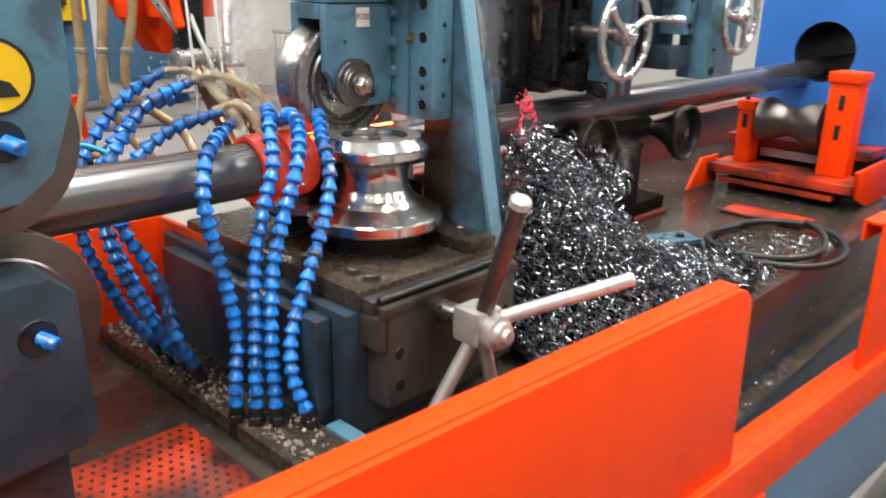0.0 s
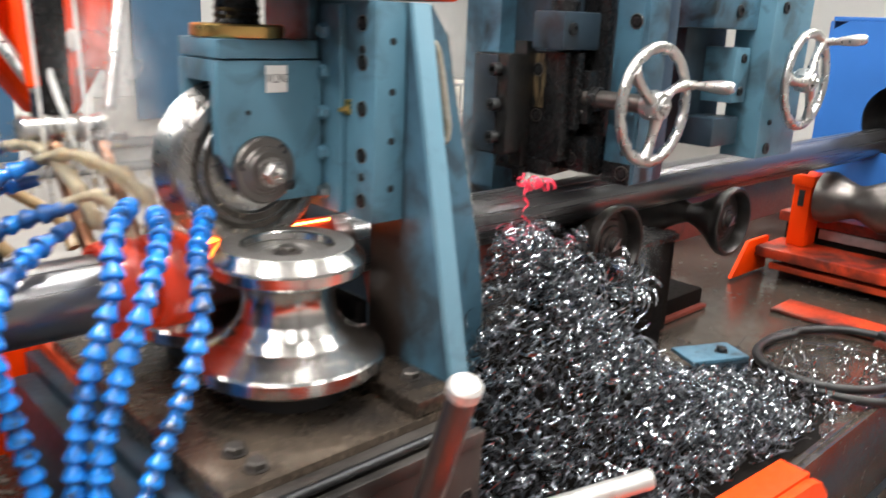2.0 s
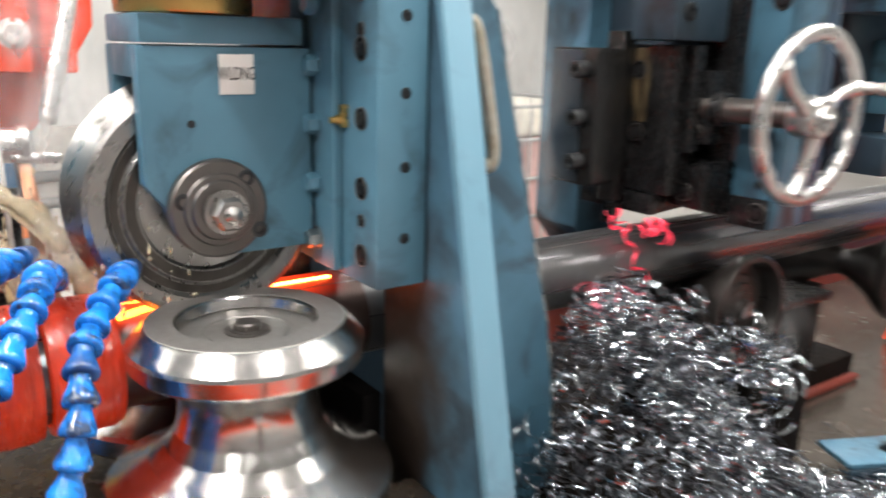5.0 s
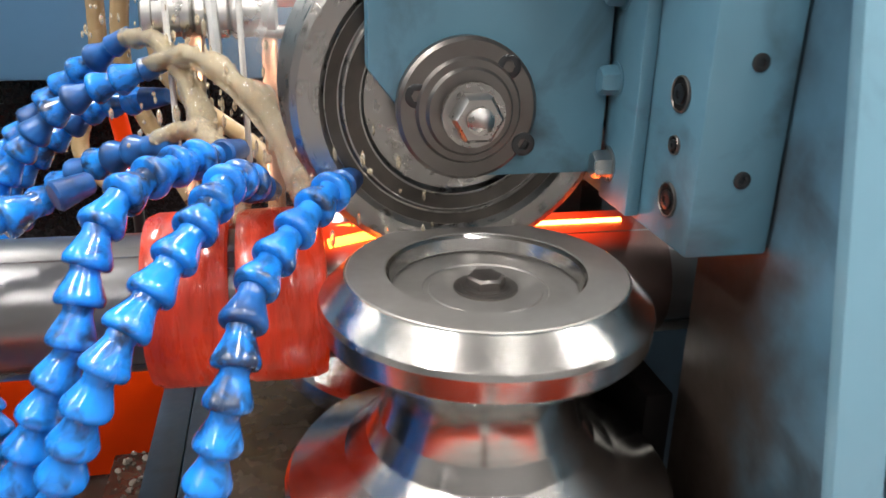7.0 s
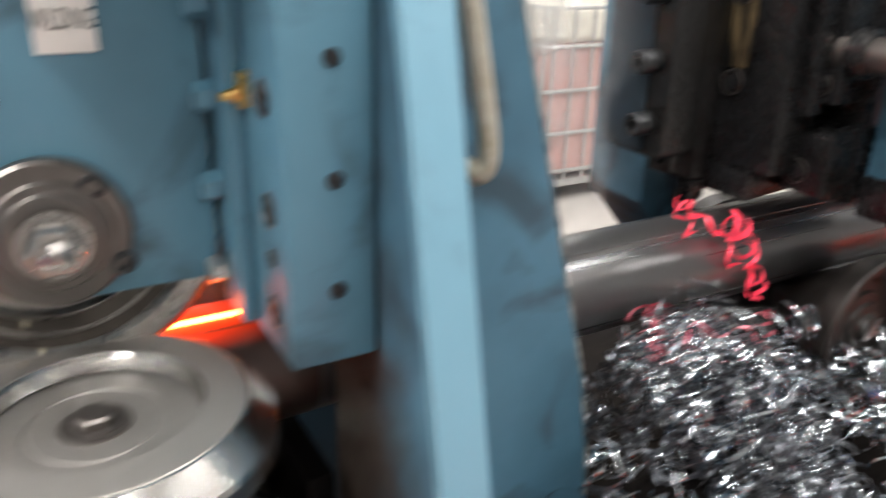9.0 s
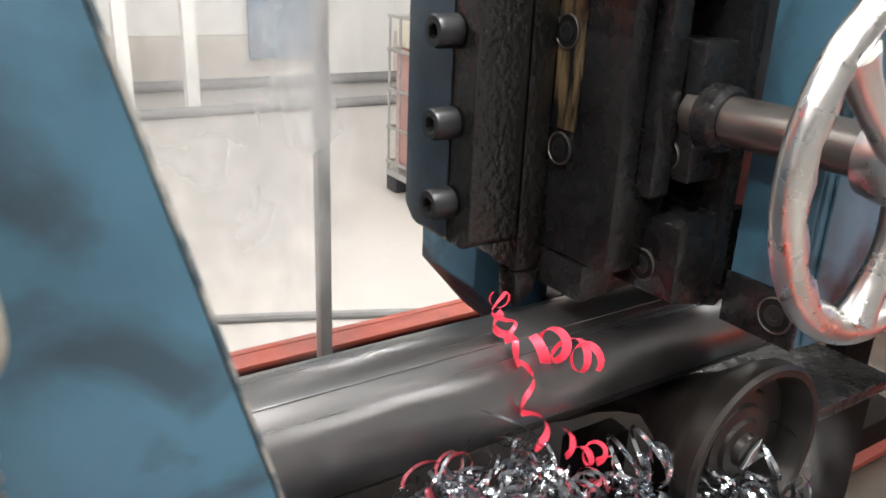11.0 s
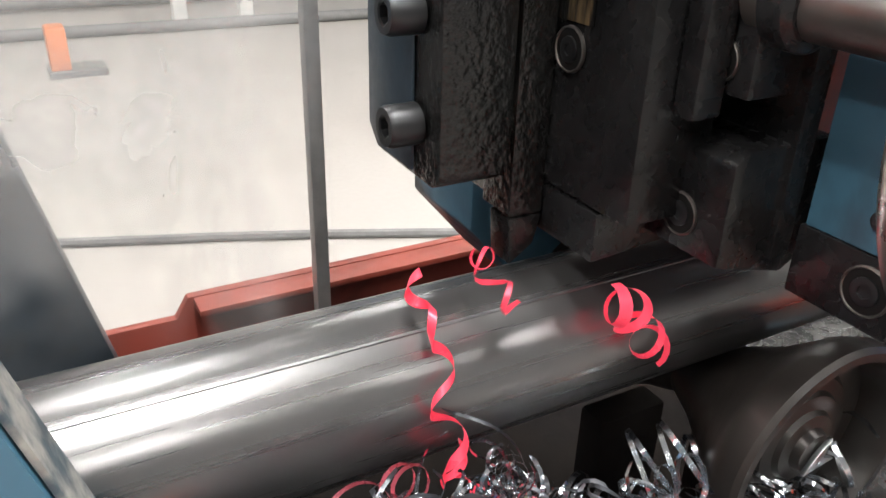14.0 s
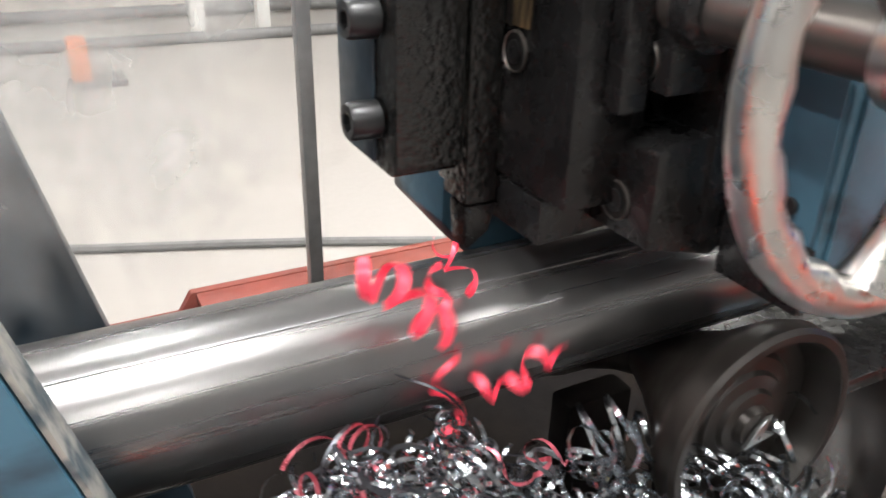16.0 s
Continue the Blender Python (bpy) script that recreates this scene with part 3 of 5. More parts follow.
tagged(weld, "glowing orange weld seam on top of the pipe", "weld seam")

# ---------------------------------------------------------------- squeeze rolls
RX, RY = 0.918, 1.182


def side_roll(y):
    r = thing("squeeze_roll", pose(RX, y, 0))
    body = part("roll_body", lathe([(0.049, 1.300), (0.051, 1.307), (0.053, 1.309), (0.073, 1.309), (0.0745, 1.3085), (0.0868, 1.296), (0.088, 1.293), (0.0872, 1.282), (0.085, 1.279), (0.066, 1.274),
                             (0.0585, 1.268), (0.055, 1.258), (0.0535, 1.248), (0.054, 1.238), (0.057, 1.226), (0.064, 1.214), (0.076, 1.203), (0.092, 1.194), (0.1075, 1.187), (0.110, 1.184),
                             (0.110, 1.170), (0.106, 1.166), (0.07, 1.164)], seg=128), "polished", r, "mirror-bright turned steel", 12)
    part("rim_face", lathe([(0.0525, 1.3088), (0.0532, 1.3095), (0.0728, 1.3095), (0.0735, 1.3088)], seg=96), "roll_face", body, "satin grey upper rim")
    part("recess", lathe([(0, 1.298), (0.030, 1.298), (0.0305, 1.2972), (0.033, 1.2972), (0.0335, 1.298), (0.0505, 1.2985), (0.0515, 1.3075)], seg=64), "roll_face", body, "wet grey recessed face")
    part("collar", lathe([(0.078, 1.164), (0.082, 1.160), (0.08, 1.150), (0.068, 1.146), (0.068, 1.132)], seg=64), "black", r, "black oily bearing collar")
    part("axle_nut", join(None, hex_head(0.0105, 0.006), pose(0, 0, 1.2995)), "dull_steel", r)
    part("washer", lathe([(0.017, 1.298), (0.017, 1.2992), (0.0, 1.2992)], seg=32), "dull_steel", r)
    return tagged(r, "polished concave steel squeeze roll with a wet recessed top", "roll", "squeeze rolls"), body


side_roll_near, side_body_near = side_roll(RY)
side_roll_far, side_body_far = side_roll(2 * PY - RY)

# upper roll in its blue yoke
yoke = thing("top_roll_head")
AX, AZ = 0.914, 1.385
part("front_arm", prism([(0.862, 1.505), (0.995, 1.505), (0.995, 1.346), (0.918, 1.346), (0.905, 1.352), (0.862, 1.405)], "y", 1.226, 1.242, 0.0025), "blue", yoke)
part("rear_arm", prism([(0.862, 1.505), (0.995, 1.505), (0.995, 1.346), (0.905, 1.352), (0.862, 1.405)], "y", 1.298, 1.316, 0.0025), "blue", yoke)
part("yoke_top", box(0.862, 0.995, 1.2425, 1.2975, 1.482, 1.505, 0.001), "blue", yoke)
part("cap_plate", box(0.864, 0.988, 1.224, 1.318, 1.5065, 1.527, 0.0025), "blue", yoke)
part("end_plate", box(0.980, 0.995, 1.2425, 1.2975, 1.35, 1.48, 0.001), "blue_dirty", yoke)
disc = part("top_roll", lathe([(0.030, -0.0245), (0.034, -0.020), (0.052, -0.019), (0.054, -0.0235), (0.064, -0.0235), (0.066, -0.021), (0.074, -0.021), (0.077, -0.0245), (0.0885, -0.0245), (0.0925, -0.022),
                           (0.0915, -0.018), (0.086, -0.010), (0.0835, -0.003), (0.083, 0.0), (0.0835, 0.003), (0.086, 0.010), (0.0915, 0.018), (0.0985, 0.026), (0.0975, 0.029), (0.03, 0.029)], "y", seg=128),
            "ground", yoke, "grooved steel roll with dark ringed faces", 12, at=pose(AX, 1.268, AZ))
fl = part("axle_flange", lathe([(0.0, 0.022), (0.013, 0.022), (0.015, 0.020), (0.016, 0.015), (0.022, 0.0145), (0.0235, 0.012), (0.027, 0.0115), (0.0285, 0.009), (0.036, 0.0085), (0.038, 0.0065), (0.038, 0.0)], "y", (0, 0, 0), 56), "dull_steel", yoke)
fl.matrix_basis = pose(AX, 1.226, AZ, 0, 0, 180)
nut = part("axle_nut", join(None, hex_head(0.0135, 0.012), pose(0, 0, 0)), "ground", yoke, at=facing(AX, 1.204, AZ, "-y"))
part("axle_end", lathe([(0.007, 0), (0.007, 0.003), (0.003, 0.006), (0, 0.007)], seg=24), "ground", nut, at=pose(0, 0, 0.012))
for r0, r1 in ((0.055, 0.063), (0.067, 0.0735)):
    part("dark_ring", lathe([(r0, 0.0), (r1, 0.0), (r1, 0.001)], "y", seg=96), "dark_ring", yoke, at=pose(AX, 1.268 - 0.0245 + (0.0002 if r0 < 0.06 else 0.0028), AZ))
screw(yoke, 0.8865, 1.2195, 1.393, "-y", 0.0065, 0.003, "bolt")
screw(yoke, 0.935, 1.2195, 1.4075, "-y", 0.0065, 0.003, "bolt")
screw(yoke, 0.945, 1.2195, 1.366, "-y", 0.0065, 0.003, "bolt")
part("oil_hole", lathe([(0.003, 0), (0.003, 0.0006), (0, 0.0006)], seg=12), "bolt", yoke, at=facing(0.898, 1.226, 1.449, "-y"))
part("brass_ring", lathe([(0.03, 1.528), (0.050, 1.528), (0.051, 1.530), (0.051, 1.540), (0.049, 1.542), (0.03, 1.542)], seg=56), "brass", yoke, at=pose(0.912, 1.27, 0))
part("lift_screw", lathe([(0.024, 1.54), (0.026, 1.543), (0.024, 1.547), (0.026, 1.551), (0.024, 1.555), (0.026, 1.559), (0.024, 1.563), (0.024, 1.62)], seg=32), "black_oil", yoke, at=pose(0.912, 1.27, 0))
lab = part("name_plate", box(0.9205, 0.9475, 1.2245, 1.2262, 1.470, 1.4995, 0.0005), "white", yoke, "small worn white label")
cu = bpy.data.curves.new("label_text", "FONT")
cu.body, cu.size, cu.align_x, cu.align_y, cu.extrude = "WLDNG", 0.0092, "CENTER", "CENTER", 0.0001
to = new("label_text", cu)
to.matrix_basis = pose(0.934, 1.2242, 1.485, 90, 0, 0) @ Matrix.Diagonal((0.82, 1.5, 1, 1))
cu.materials.append(M["ink"])
to.parent = lab
tagged(yoke, "blue steel yoke holding the upper weld roll over the pipe", "roll head")

# slide and stand beside the yoke
stand = thing("squeeze_stand")
slide = part("slide_block", box(1.006, 1.050, 1.140, 1.34, 1.326, 1.572, 0.002), "blue", stand)
part("gib_strip", box(0.9975, 1.0055, 1.193, 1.232, 1.33, 1.568, 0.0015), "blue", stand)
part("guide", box(0.985, 0.9968, 1.238, 1.335, 1.345, 1.572, 0.0015), "blue_dirty", stand)
for z in (1.53, 1.475, 1.42, 1.365):
    screw(slide, 1.03, 1.1402, z, "-y", 0.0043, 0.0012, "bolt", name="set_screw")
for z in (1.548, 1.506, 1.455, 1.402, 1.349):
    counterbore(slide, 1.0058, 1.1635, z, "-x", 0.0082)
for z in (1.52, 1.377):
    counterbore(slide, 1.0058, 1.1635, z, "-x", 0.0045)
for z in (1.538, 1.492, 1.446, 1.399, 1.352):
    screw(stand, 0.9974, 1.222, z, "-x", 0.0082, 0.010, "blue" if z > 1.36 else "bolt_bright", "hex", "hex_bolt")
part("grease_nipple", lathe([(0.004, 0), (0.004, 0.006), (0.0025, 0.008), (0.0025, 0.012), (0, 0.013)], seg=16), "brass", stand, at=facing(1.0055, 1.19, 1.452, "-x"))
part("nipple_block", box(1.001, 1.008, 1.184, 1.191, 1.446, 1.464, 0.002), "brass", stand, "grease-stained brass fitting")
part("rib_edge", prism([(1.1415, 1.572), (1.133, 1.572), (1.034, 1.10), (1.0425, 1.10)], "x", 1.0512, 1.078, 0.0015), "blue_light", stand, "clean blue rib edge with ceiling light in its colour")
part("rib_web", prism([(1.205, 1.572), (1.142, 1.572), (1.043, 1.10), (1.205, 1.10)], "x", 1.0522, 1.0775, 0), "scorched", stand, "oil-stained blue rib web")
# the shade over this plate is put into its deeper blue
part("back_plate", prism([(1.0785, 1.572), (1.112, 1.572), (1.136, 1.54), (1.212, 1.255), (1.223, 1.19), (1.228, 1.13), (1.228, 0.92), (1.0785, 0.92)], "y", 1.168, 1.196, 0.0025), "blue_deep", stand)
part("worn_edge", prism([(1.1366, 1.54), (1.1392, 1.54), (1.2152, 1.255), (1.2262, 1.19), (1.2312, 1.13), (1.2312, 0.93), (1.2288, 0.93), (1.2288, 1.13), (1.2238, 1.19), (1.2128, 1.255)], "y", 1.1695, 1.1945, 0.0006), "worn_grey", stand, "chipped grey plate edge")
part("rib_foot", box(1.0512, 1.0782, 1.03, 1.205, 0.92, 1.0985, 0.002), "blue_dirty", stand)
# added black panels in place of the shade in the gap behind the rolls
part("inner_wall", box(1.032, 1.0505, 1.2065, 1.50, 1.132, 1.205, 0.002), "sole_black", stand, "added black panel for the shade under the pipe")
part("inner_wall", box(1.032, 1.0505, 1.345, 1.50, 1.2065, 1.344, 0.002), "sole_black", stand, "added black panel for the shade behind the pipe")
part("crosshead", box(0.86, 1.12, 1.15, 1.36, 1.575, 1.66, 0.004), "blue", stand)
part("cross_arm", box(0.84, 1.0, 1.21, 1.33, 1.60, 1.64, 0.004), "blue_dirty", stand)
part("orange_cap", box(1.04, 1.125, 1.138, 1.30, 1.5755, 1.597, 0.004), "orange", stand)
hp = spline([(1.082, 1.160, 1.530), (1.084, 1.136, 1.529), (1.089, 1.130, 1.514), (1.098, 1.126, 1.462), (1.102, 1.124, 1.430), (1.099, 1.125, 1.418), (1.094, 1.130, 1.421), (1.083, 1.160, 1.424)])
part("lifting_handle", tube(hp, 0.0052, 10), "sheath", stand, "bent grey handle worn to the yellow undercoat")
tagged(stand, "blue steel squeeze-roll stand with ribbed side plate", "mill stand")
corr = [Vector((1.093 + 0.02 * (1.42 - z) , 1.158, z)) for z in np.linspace(1.525, 1.12, 190)]
tagged(link("corrugated_hose", tube(corr, 0.005, 10, radii=[0.0042 + 0.0016 * (k % 4 in (0, 1)) for k in range(190)]), "sheath_dark"), "thin grey corrugated hose behind the stand rib", "hose")

# base under the rolls
base = thing("roll_base")
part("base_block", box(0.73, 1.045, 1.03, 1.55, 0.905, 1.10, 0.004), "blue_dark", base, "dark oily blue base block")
part("top_plate", box(0.752, 1.049, 1.028, 1.50, 1.101, 1.130, 0.003), "base_plate", base, "oily brown steel top plate")
part("side_shoe", box(0.985, 1.0475, 1.03, 1.15, 1.131, 1.150, 0.003), "base_plate", base)
part("slide_way", box(0.757, 1.045, 1.004, 1.0275, 1.10, 1.121, 0.002), "slider", base)
part("lead_screw", tube([Vector((0.765 + 0.0035 * k, 1.0, 1.1225)) for k in range(78)], 0.0055, 10, radii=[0.0048 + 0.0012 * (k % 2) for k in range(78)]), "bolt", base)
part("slide_lip", box(0.757, 1.045, 0.982, 0.9945, 1.10, 1.117, 0.002), "slider", base)
fb = part("front_block", box(0.768, 1.044, 0.984, 1.029, 0.958, 1.0995, 0.003), "slider", base, "dark machined front block")
part("corner_wedge", box(0.755, 0.7675, 0.986, 1.03, 1.05, 1.0995, 0.003), "slider", base)
for x in (0.790, 1.02):
    for z in (1.04, 0.99):
        counterbore(fb, x, 0.984, z, "-y", 0.009)
for x, y in ((0.797, 1.093), (0.785, 1.19), (0.80, 1.055)):
    screw(base, x, y, 1.1312, "+z", 0.0105, 0.008, "slider", "hex", "hex_bolt")
screw(base, 1.022, 1.085, 1.1512, "+z", 0.0105, 0.008, "slider", "hex", "hex_bolt")
part("side_leg", box(0.70, 0.728, 1.06, 1.5, 0.905, 1.09, 0.004), "blue_dark", base)
tagged(base, "oily steel roll base with slideway and lead screw", "machine base")

# capstan handle
cap = thing("capstan_handle")
hub = (0.872, 0.905, 1.085)
part("spindle", rod((0.872, 0.985, 1.085), (0.872, 0.87, 1.085), 0.016), "ground", cap)
part("hub", box(0.846, 0.898, 0.887, 0.938, 1.06, 1.112, 0.008), "satin", cap, "chamfered bright steel hub")
part("hub_nose", lathe([(0.024, 0), (0.025, 0.004), (0.025, 0.016), (0.019, 0.018), (0.018, 0.026), (0.011, 0.028), (0.010, 0.034), (0, 0.035)], seg=40), "satin", cap, at=facing(0.872, 0.887, 1.082, "-y"))
for tip in ((0.862, 0.838, 1.282), (1.092, 0.80, 1.126), (0.80, 0.935, 0.945), (0.925, 0.925, 0.965)):
    a, b = Vector((0.872, 0.907, 1.086)), Vector(tip)
    d = (b - a).normalized()
    dark = tip[2] > 1.2
    arm = part("arm", rod(a + d * 0.02, b, 0.0125 if dark else 0.0105, 24), "slider" if dark else "satin", cap, "dark rubber-sleeved arm" if dark else "")
    if dark:
        part("end_cap", rod(b - d * 0.012, b + d * 0.003, 0.0145, 24, 0.003), "satin", arm, "bright steel end cap")
tagged(cap, "four-armed steel capstan handle on the roll base", "handle")

# ---------------------------------------------------------------- fin-pass stand upstream
fin = thing("fin_pass_stand")
for z, up in ((1.372, 1), (1.160, -1)):
    part("upper_roll" if up > 0 else "lower_roll", lathe([(0.03, -0.105), (0.078, -0.105), (0.081, -0.102), (0.11, -0.1), (0.1115, -0.097), (0.111, -0.075), (0.10, -0.068), (0.085, -0.05), (0.074, -0.03), (0.069, 0.0),
                                   (0.074, 0.03), (0.085, 0.05), (0.10, 0.068), (0.111, 0.075), (0.1115, 0.097), (0.03, 0.1)], "y", seg=72), "dull_steel", fin, at=pose(0.348, PY, z))
part("upper_chock", prism([(0.20, 1.66), (0.428, 1.66), (0.424, 1.42), (0.396, 1.345), (0.36, 1.318), (0.20, 1.318)], "y", 1.085, 1.150, 0.004), "blue", fin, "blue upper bearing block")
part("lower_chock", prism([(0.10, 1.238), (0.372, 1.238), (0.398, 1.215), (0.402, 1.045), (0.386, 1.03), (0.10, 1.0)], "y", 1.075, 1.150, 0.004), "blue_dark", fin, "stained dark blue lower bearing block")
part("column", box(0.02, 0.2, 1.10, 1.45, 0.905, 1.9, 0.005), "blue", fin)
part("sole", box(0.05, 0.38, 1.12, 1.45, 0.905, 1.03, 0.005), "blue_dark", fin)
for z, y in ((1.176, 1.0745), (1.384, 1.0845)):
    e = part("eye_socket", lathe([(0, 0.0005), (0.015, 0.0005), (0.02, 0.002), (0.021, 0)], seg=32), "bolt", fin, at=facing(0.352, y, z, "-y"))
    part("hose_stub", rod((0, 0, 0), (0.012, -0.006, 0.018), 0.0085, 16), "hose", e)
w = part("warning_sign", lathe([(0, 0.001), (0.034, 0.001), (0.034, 0)], seg=40), "yellow", fin, "round yellow warning sign with a black symbol", at=facing(0.352, 1.0845, 1.447, "-y"))
part("sign_ring", lathe([(0.034, 0.0), (0.034, 0.0016), (0.0375, 0.0016), (0.0375, 0)], seg=40), "ink", w)
part("symbol", prism([(-0.018, -0.02), (0.022, -0.02), (0.014, -0.006), (-0.004, 0.0)], "z", 0.0012, 0.002, 0), "ink", w)
tagged(fin, "blue mill stand with two grey steel rolls gripping the pipe", "mill stand")

# orange box behind the hoses, perforated orange drip tray
tray = thing("perforated_tray", pose(0.45, 1.125, BED, 0, 0, 0))
bmt = box(-0.19, 0.13, -0.16, 0.10, 0.004, 0.012, 0.001)
part("sheet", bmt, "tray_orange", tray)
b = bmesh.new()
for i in range(20):
    for j in range(16):
        x, y = -0.18 + i * 0.0158 + (j % 2) * 0.008, -0.152 + j * 0.0158
        lathe([(0.0034, 0.0119), (0.0034, 0.0126), (0, 0.0126)], seg=8, at=(x, y, 0), bm=b)
tagged(part("hole_field", b, "ink", tray), kind="stuff")
tagged(tray, "orange perforated steel tray lying on the bed", "tray")
ob = thing("orange_trough")
part("panel", box(0.36, 0.76, 1.60, 1.612, 0.905, 1.115, 0.003), "orange", ob)
part("side_wall", box(0.748, 0.76, 1.40, 1.598, 0.905, 1.115, 0.003), "orange_dirty", ob)
tagged(ob, "orange steel splash trough behind the pipe", "trough")

# manifold with the coolant hoses
man = thing("coolant_manifold")
part("channel", box(0.615, 0.705, 0.99, 1.62, 0.903, 0.93, 0.004), "base_plate", man, "wet scale-crusted manifold bar")
part("end_block", box(0.700, 0.728, 0.985, 1.045, 0.903, 0.935, 0.003), "blue", man)
tagged(man, "crusted steel coolant manifold lying on the bed", "manifold")
b = bmesh.new()
rnd = random.Random(4)
for i in range(420):
    x, y = rnd.triangular(0.618, 0.70, 0.64), rnd.uniform(0.99, 1.6)
    bmesh.ops.create_icosphere(b, subdivisions=1, radius=rnd.uniform(0.0012, 0.0055), matrix=Matrix.LocRotScale((x, y, 0.93), Euler((rnd.random() * 3, rnd.random() * 3, 0)), (1, 1, 0.5)))
M["crust"] = material("pale_mineral_crust", (0.34, 0.3, 0.26), 0.5, scale=60, vary=0.5, dark=(0.12, 0.1, 0.08), bump=0.4)
tagged(link("scale_crust", b, "crust"), "pale wet mineral crust on the manifold", "crust", kind="stuff")

# one bead of the segmented hose: a bell that sits on the ball of the bead before it


def bead_mesh(mat):
    b = lathe([(0.0068, 0.0005), (0.0104, 0.0008), (0.0114, 0.0020), (0.0117, 0.0040), (0.0113, 0.0058), (0.0102, 0.0085), (0.0085, 0.0125), (0.0074, 0.0155), (0.0068, 0.0175), (0.0072, 0.0190), (0.0066, 0.0215)], seg=20)
    me = bpy.data.meshes.new("bead")
    b.to_mesh(me)
    b.free()
    for p in me.polygons:
        p.use_smooth = True
    me.set_sharp_from_angle(angle=radians(50))
    me.materials.append(M[mat])
    return me


BEAD = {m: bead_mesh(m) for m in ("hose", "hose_dark")}


def segmented_hose(points, pitch=0.0192, grime=0.0, seed=0):
    """Beads threaded along a smooth line, from the black foot to the nozzle."""
    r = random.Random(seed)
    line = spline(points, 24)
    h = thing("segmented_hose", Matrix.Translation(line[0]))
    o0 = line[0]
    d0 = (line[1] - line[0]).normalized()
    part("foot", rod(-d0 * 0.045, d0 * 0.004, 0.0105, 16), "black", h, "black threaded hose foot")
    part("collar", rod(-d0 * 0.022, -d0 * 0.012, 0.0125, 6), "black", h)
    acc, last = 0.0, line[0]
    for a, c in zip(line, line[1:]):
        acc += (c - a).length
        if acc >= pitch:
            acc -= pitch
            d = (c - last).normalized()
            dark = r.random() < grime * (0.6 if c.z > 1.28 or c.z < 1.1 else 0.3)
            o = new("bead", BEAD["hose_dark" if dark else "hose"])
            o.matrix_basis = Matrix.Translation(last - o0) @ d.to_track_quat("Z", "Y").to_matrix().to_4x4() @ Matrix.Rotation(r.random() * 6, 4, "Z")
            o.parent = h
            last = c
    dn = (line[-1] - line[-6]).normalized()
    e = line[-1] - o0
    part("nozzle", rod(e - dn * 0.006, e + dn * 0.016, 0.0088, 16, r2=0.0062), "hose_dark", h, "dirty blue nozzle")
    return tagged(h, "bright blue segmented plastic coolant hose curving to the pipe", "hose", "coolant hoses")


HOSES = [
    ([(0.686, 1.068, 0.955), (0.676, 1.085, 1.011), (0.691, 1.10, 1.073), (0.731, 1.11, 1.145), (0.770, 1.12, 1.222), (0.789, 1.132, 1.280), (0.797, 1.155, 1.309), (0.812, 1.182, 1.324), (0.836, 1.215, 1.340), (0.850, 1.240, 1.341)], 0.03),
    ([(0.660, 1.105, 0.955), (0.663, 1.112, 1.0), (0.668, 1.12, 1.073), (0.683, 1.13, 1.155), (0.709, 1.132, 1.232), (0.735, 1.137, 1.290), (0.757, 1.160, 1.319), (0.777, 1.19, 1.340), (0.789, 1.225, 1.349), (0.805, 1.272, 1.330)], 0.04),
    ([(0.640, 1.125, 0.955), (0.645, 1.13, 1.008), (0.656, 1.14, 1.079), (0.666, 1.15, 1.151), (0.690, 1.156, 1.235), (0.716, 1.166, 1.290), (0.723, 1.18, 1.320), (0.735, 1.20, 1.346), (0.759, 1.235, 1.354), (0.785, 1.280, 1.350)], 0.08),
    ([(0.622, 1.15, 0.955), (0.625, 1.15, 1.007), (0.638, 1.16, 1.052), (0.632, 1.17, 1.129), (0.621, 1.178, 1.196), (0.613, 1.18, 1.258), (0.633, 1.20, 1.309), (0.666, 1.225, 1.328), (0.701, 1.25, 1.338)], 0.3),
    ([(0.640, 1.30, 0.955), (0.614, 1.30, 1.014), (0.613, 1.32, 1.072), (0.598, 1.34, 1.13), (0.575, 1.36, 1.19), (0.60, 1.39, 1.25), (0.637, 1.40, 1.283), (0.686, 1.385, 1.317), (0.735, 1.35, 1.338)], 0.5),
    ([(0.640, 1.34, 0.955), (0.612, 1.34, 1.0), (0.589, 1.35, 1.06), (0.57, 1.37, 1.12), (0.566, 1.40, 1.19), (0.592, 1.42, 1.262), (0.622, 1.42, 1.308), (0.663, 1.42, 1.352), (0.727, 1.41, 1.380)], 0.5),
    ([(0.640, 1.38, 0.955), (0.625, 1.38, 1.0), (0.60, 1.385, 1.07), (0.58, 1.40, 1.14), (0.575, 1.43, 1.21), (0.60, 1.45, 1.27), (0.64, 1.455, 1.315), (0.68, 1.45, 1.345), (0.722, 1.43, 1.355)], 0.6),
    ([(0.635, 1.42, 0.955), (0.60, 1.42, 1.01), (0.572, 1.42, 1.07), (0.548, 1.43, 1.14), (0.55, 1.45, 1.21), (0.575, 1.47, 1.27), (0.61, 1.475, 1.315), (0.655, 1.47, 1.36), (0.70, 1.45, 1.392)], 0.7),
]
for k, (pts, grime) in enumerate(HOSES):
    segmented_hose(pts, grime=grime, seed=k)

# induction coil round the pipe: two red-wrapped turns on bus bars
coil = thing("induction_coil")
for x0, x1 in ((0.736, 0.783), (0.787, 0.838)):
    part("turn", lathe([(PR + 0.003, x0), (PR + 0.009, x0 + 0.001), (PR + 0.0115, x0 + 0.007), (PR + 0.012, (x0 + x1) / 2), (PR + 0.0115, x1 - 0.007), (PR + 0.009, x1 - 0.001), (PR + 0.003, x1)], "x", (0, PY, PZ), 64), "coil_red", coil, "wet red-wrapped coil turn with weld glow put into it")
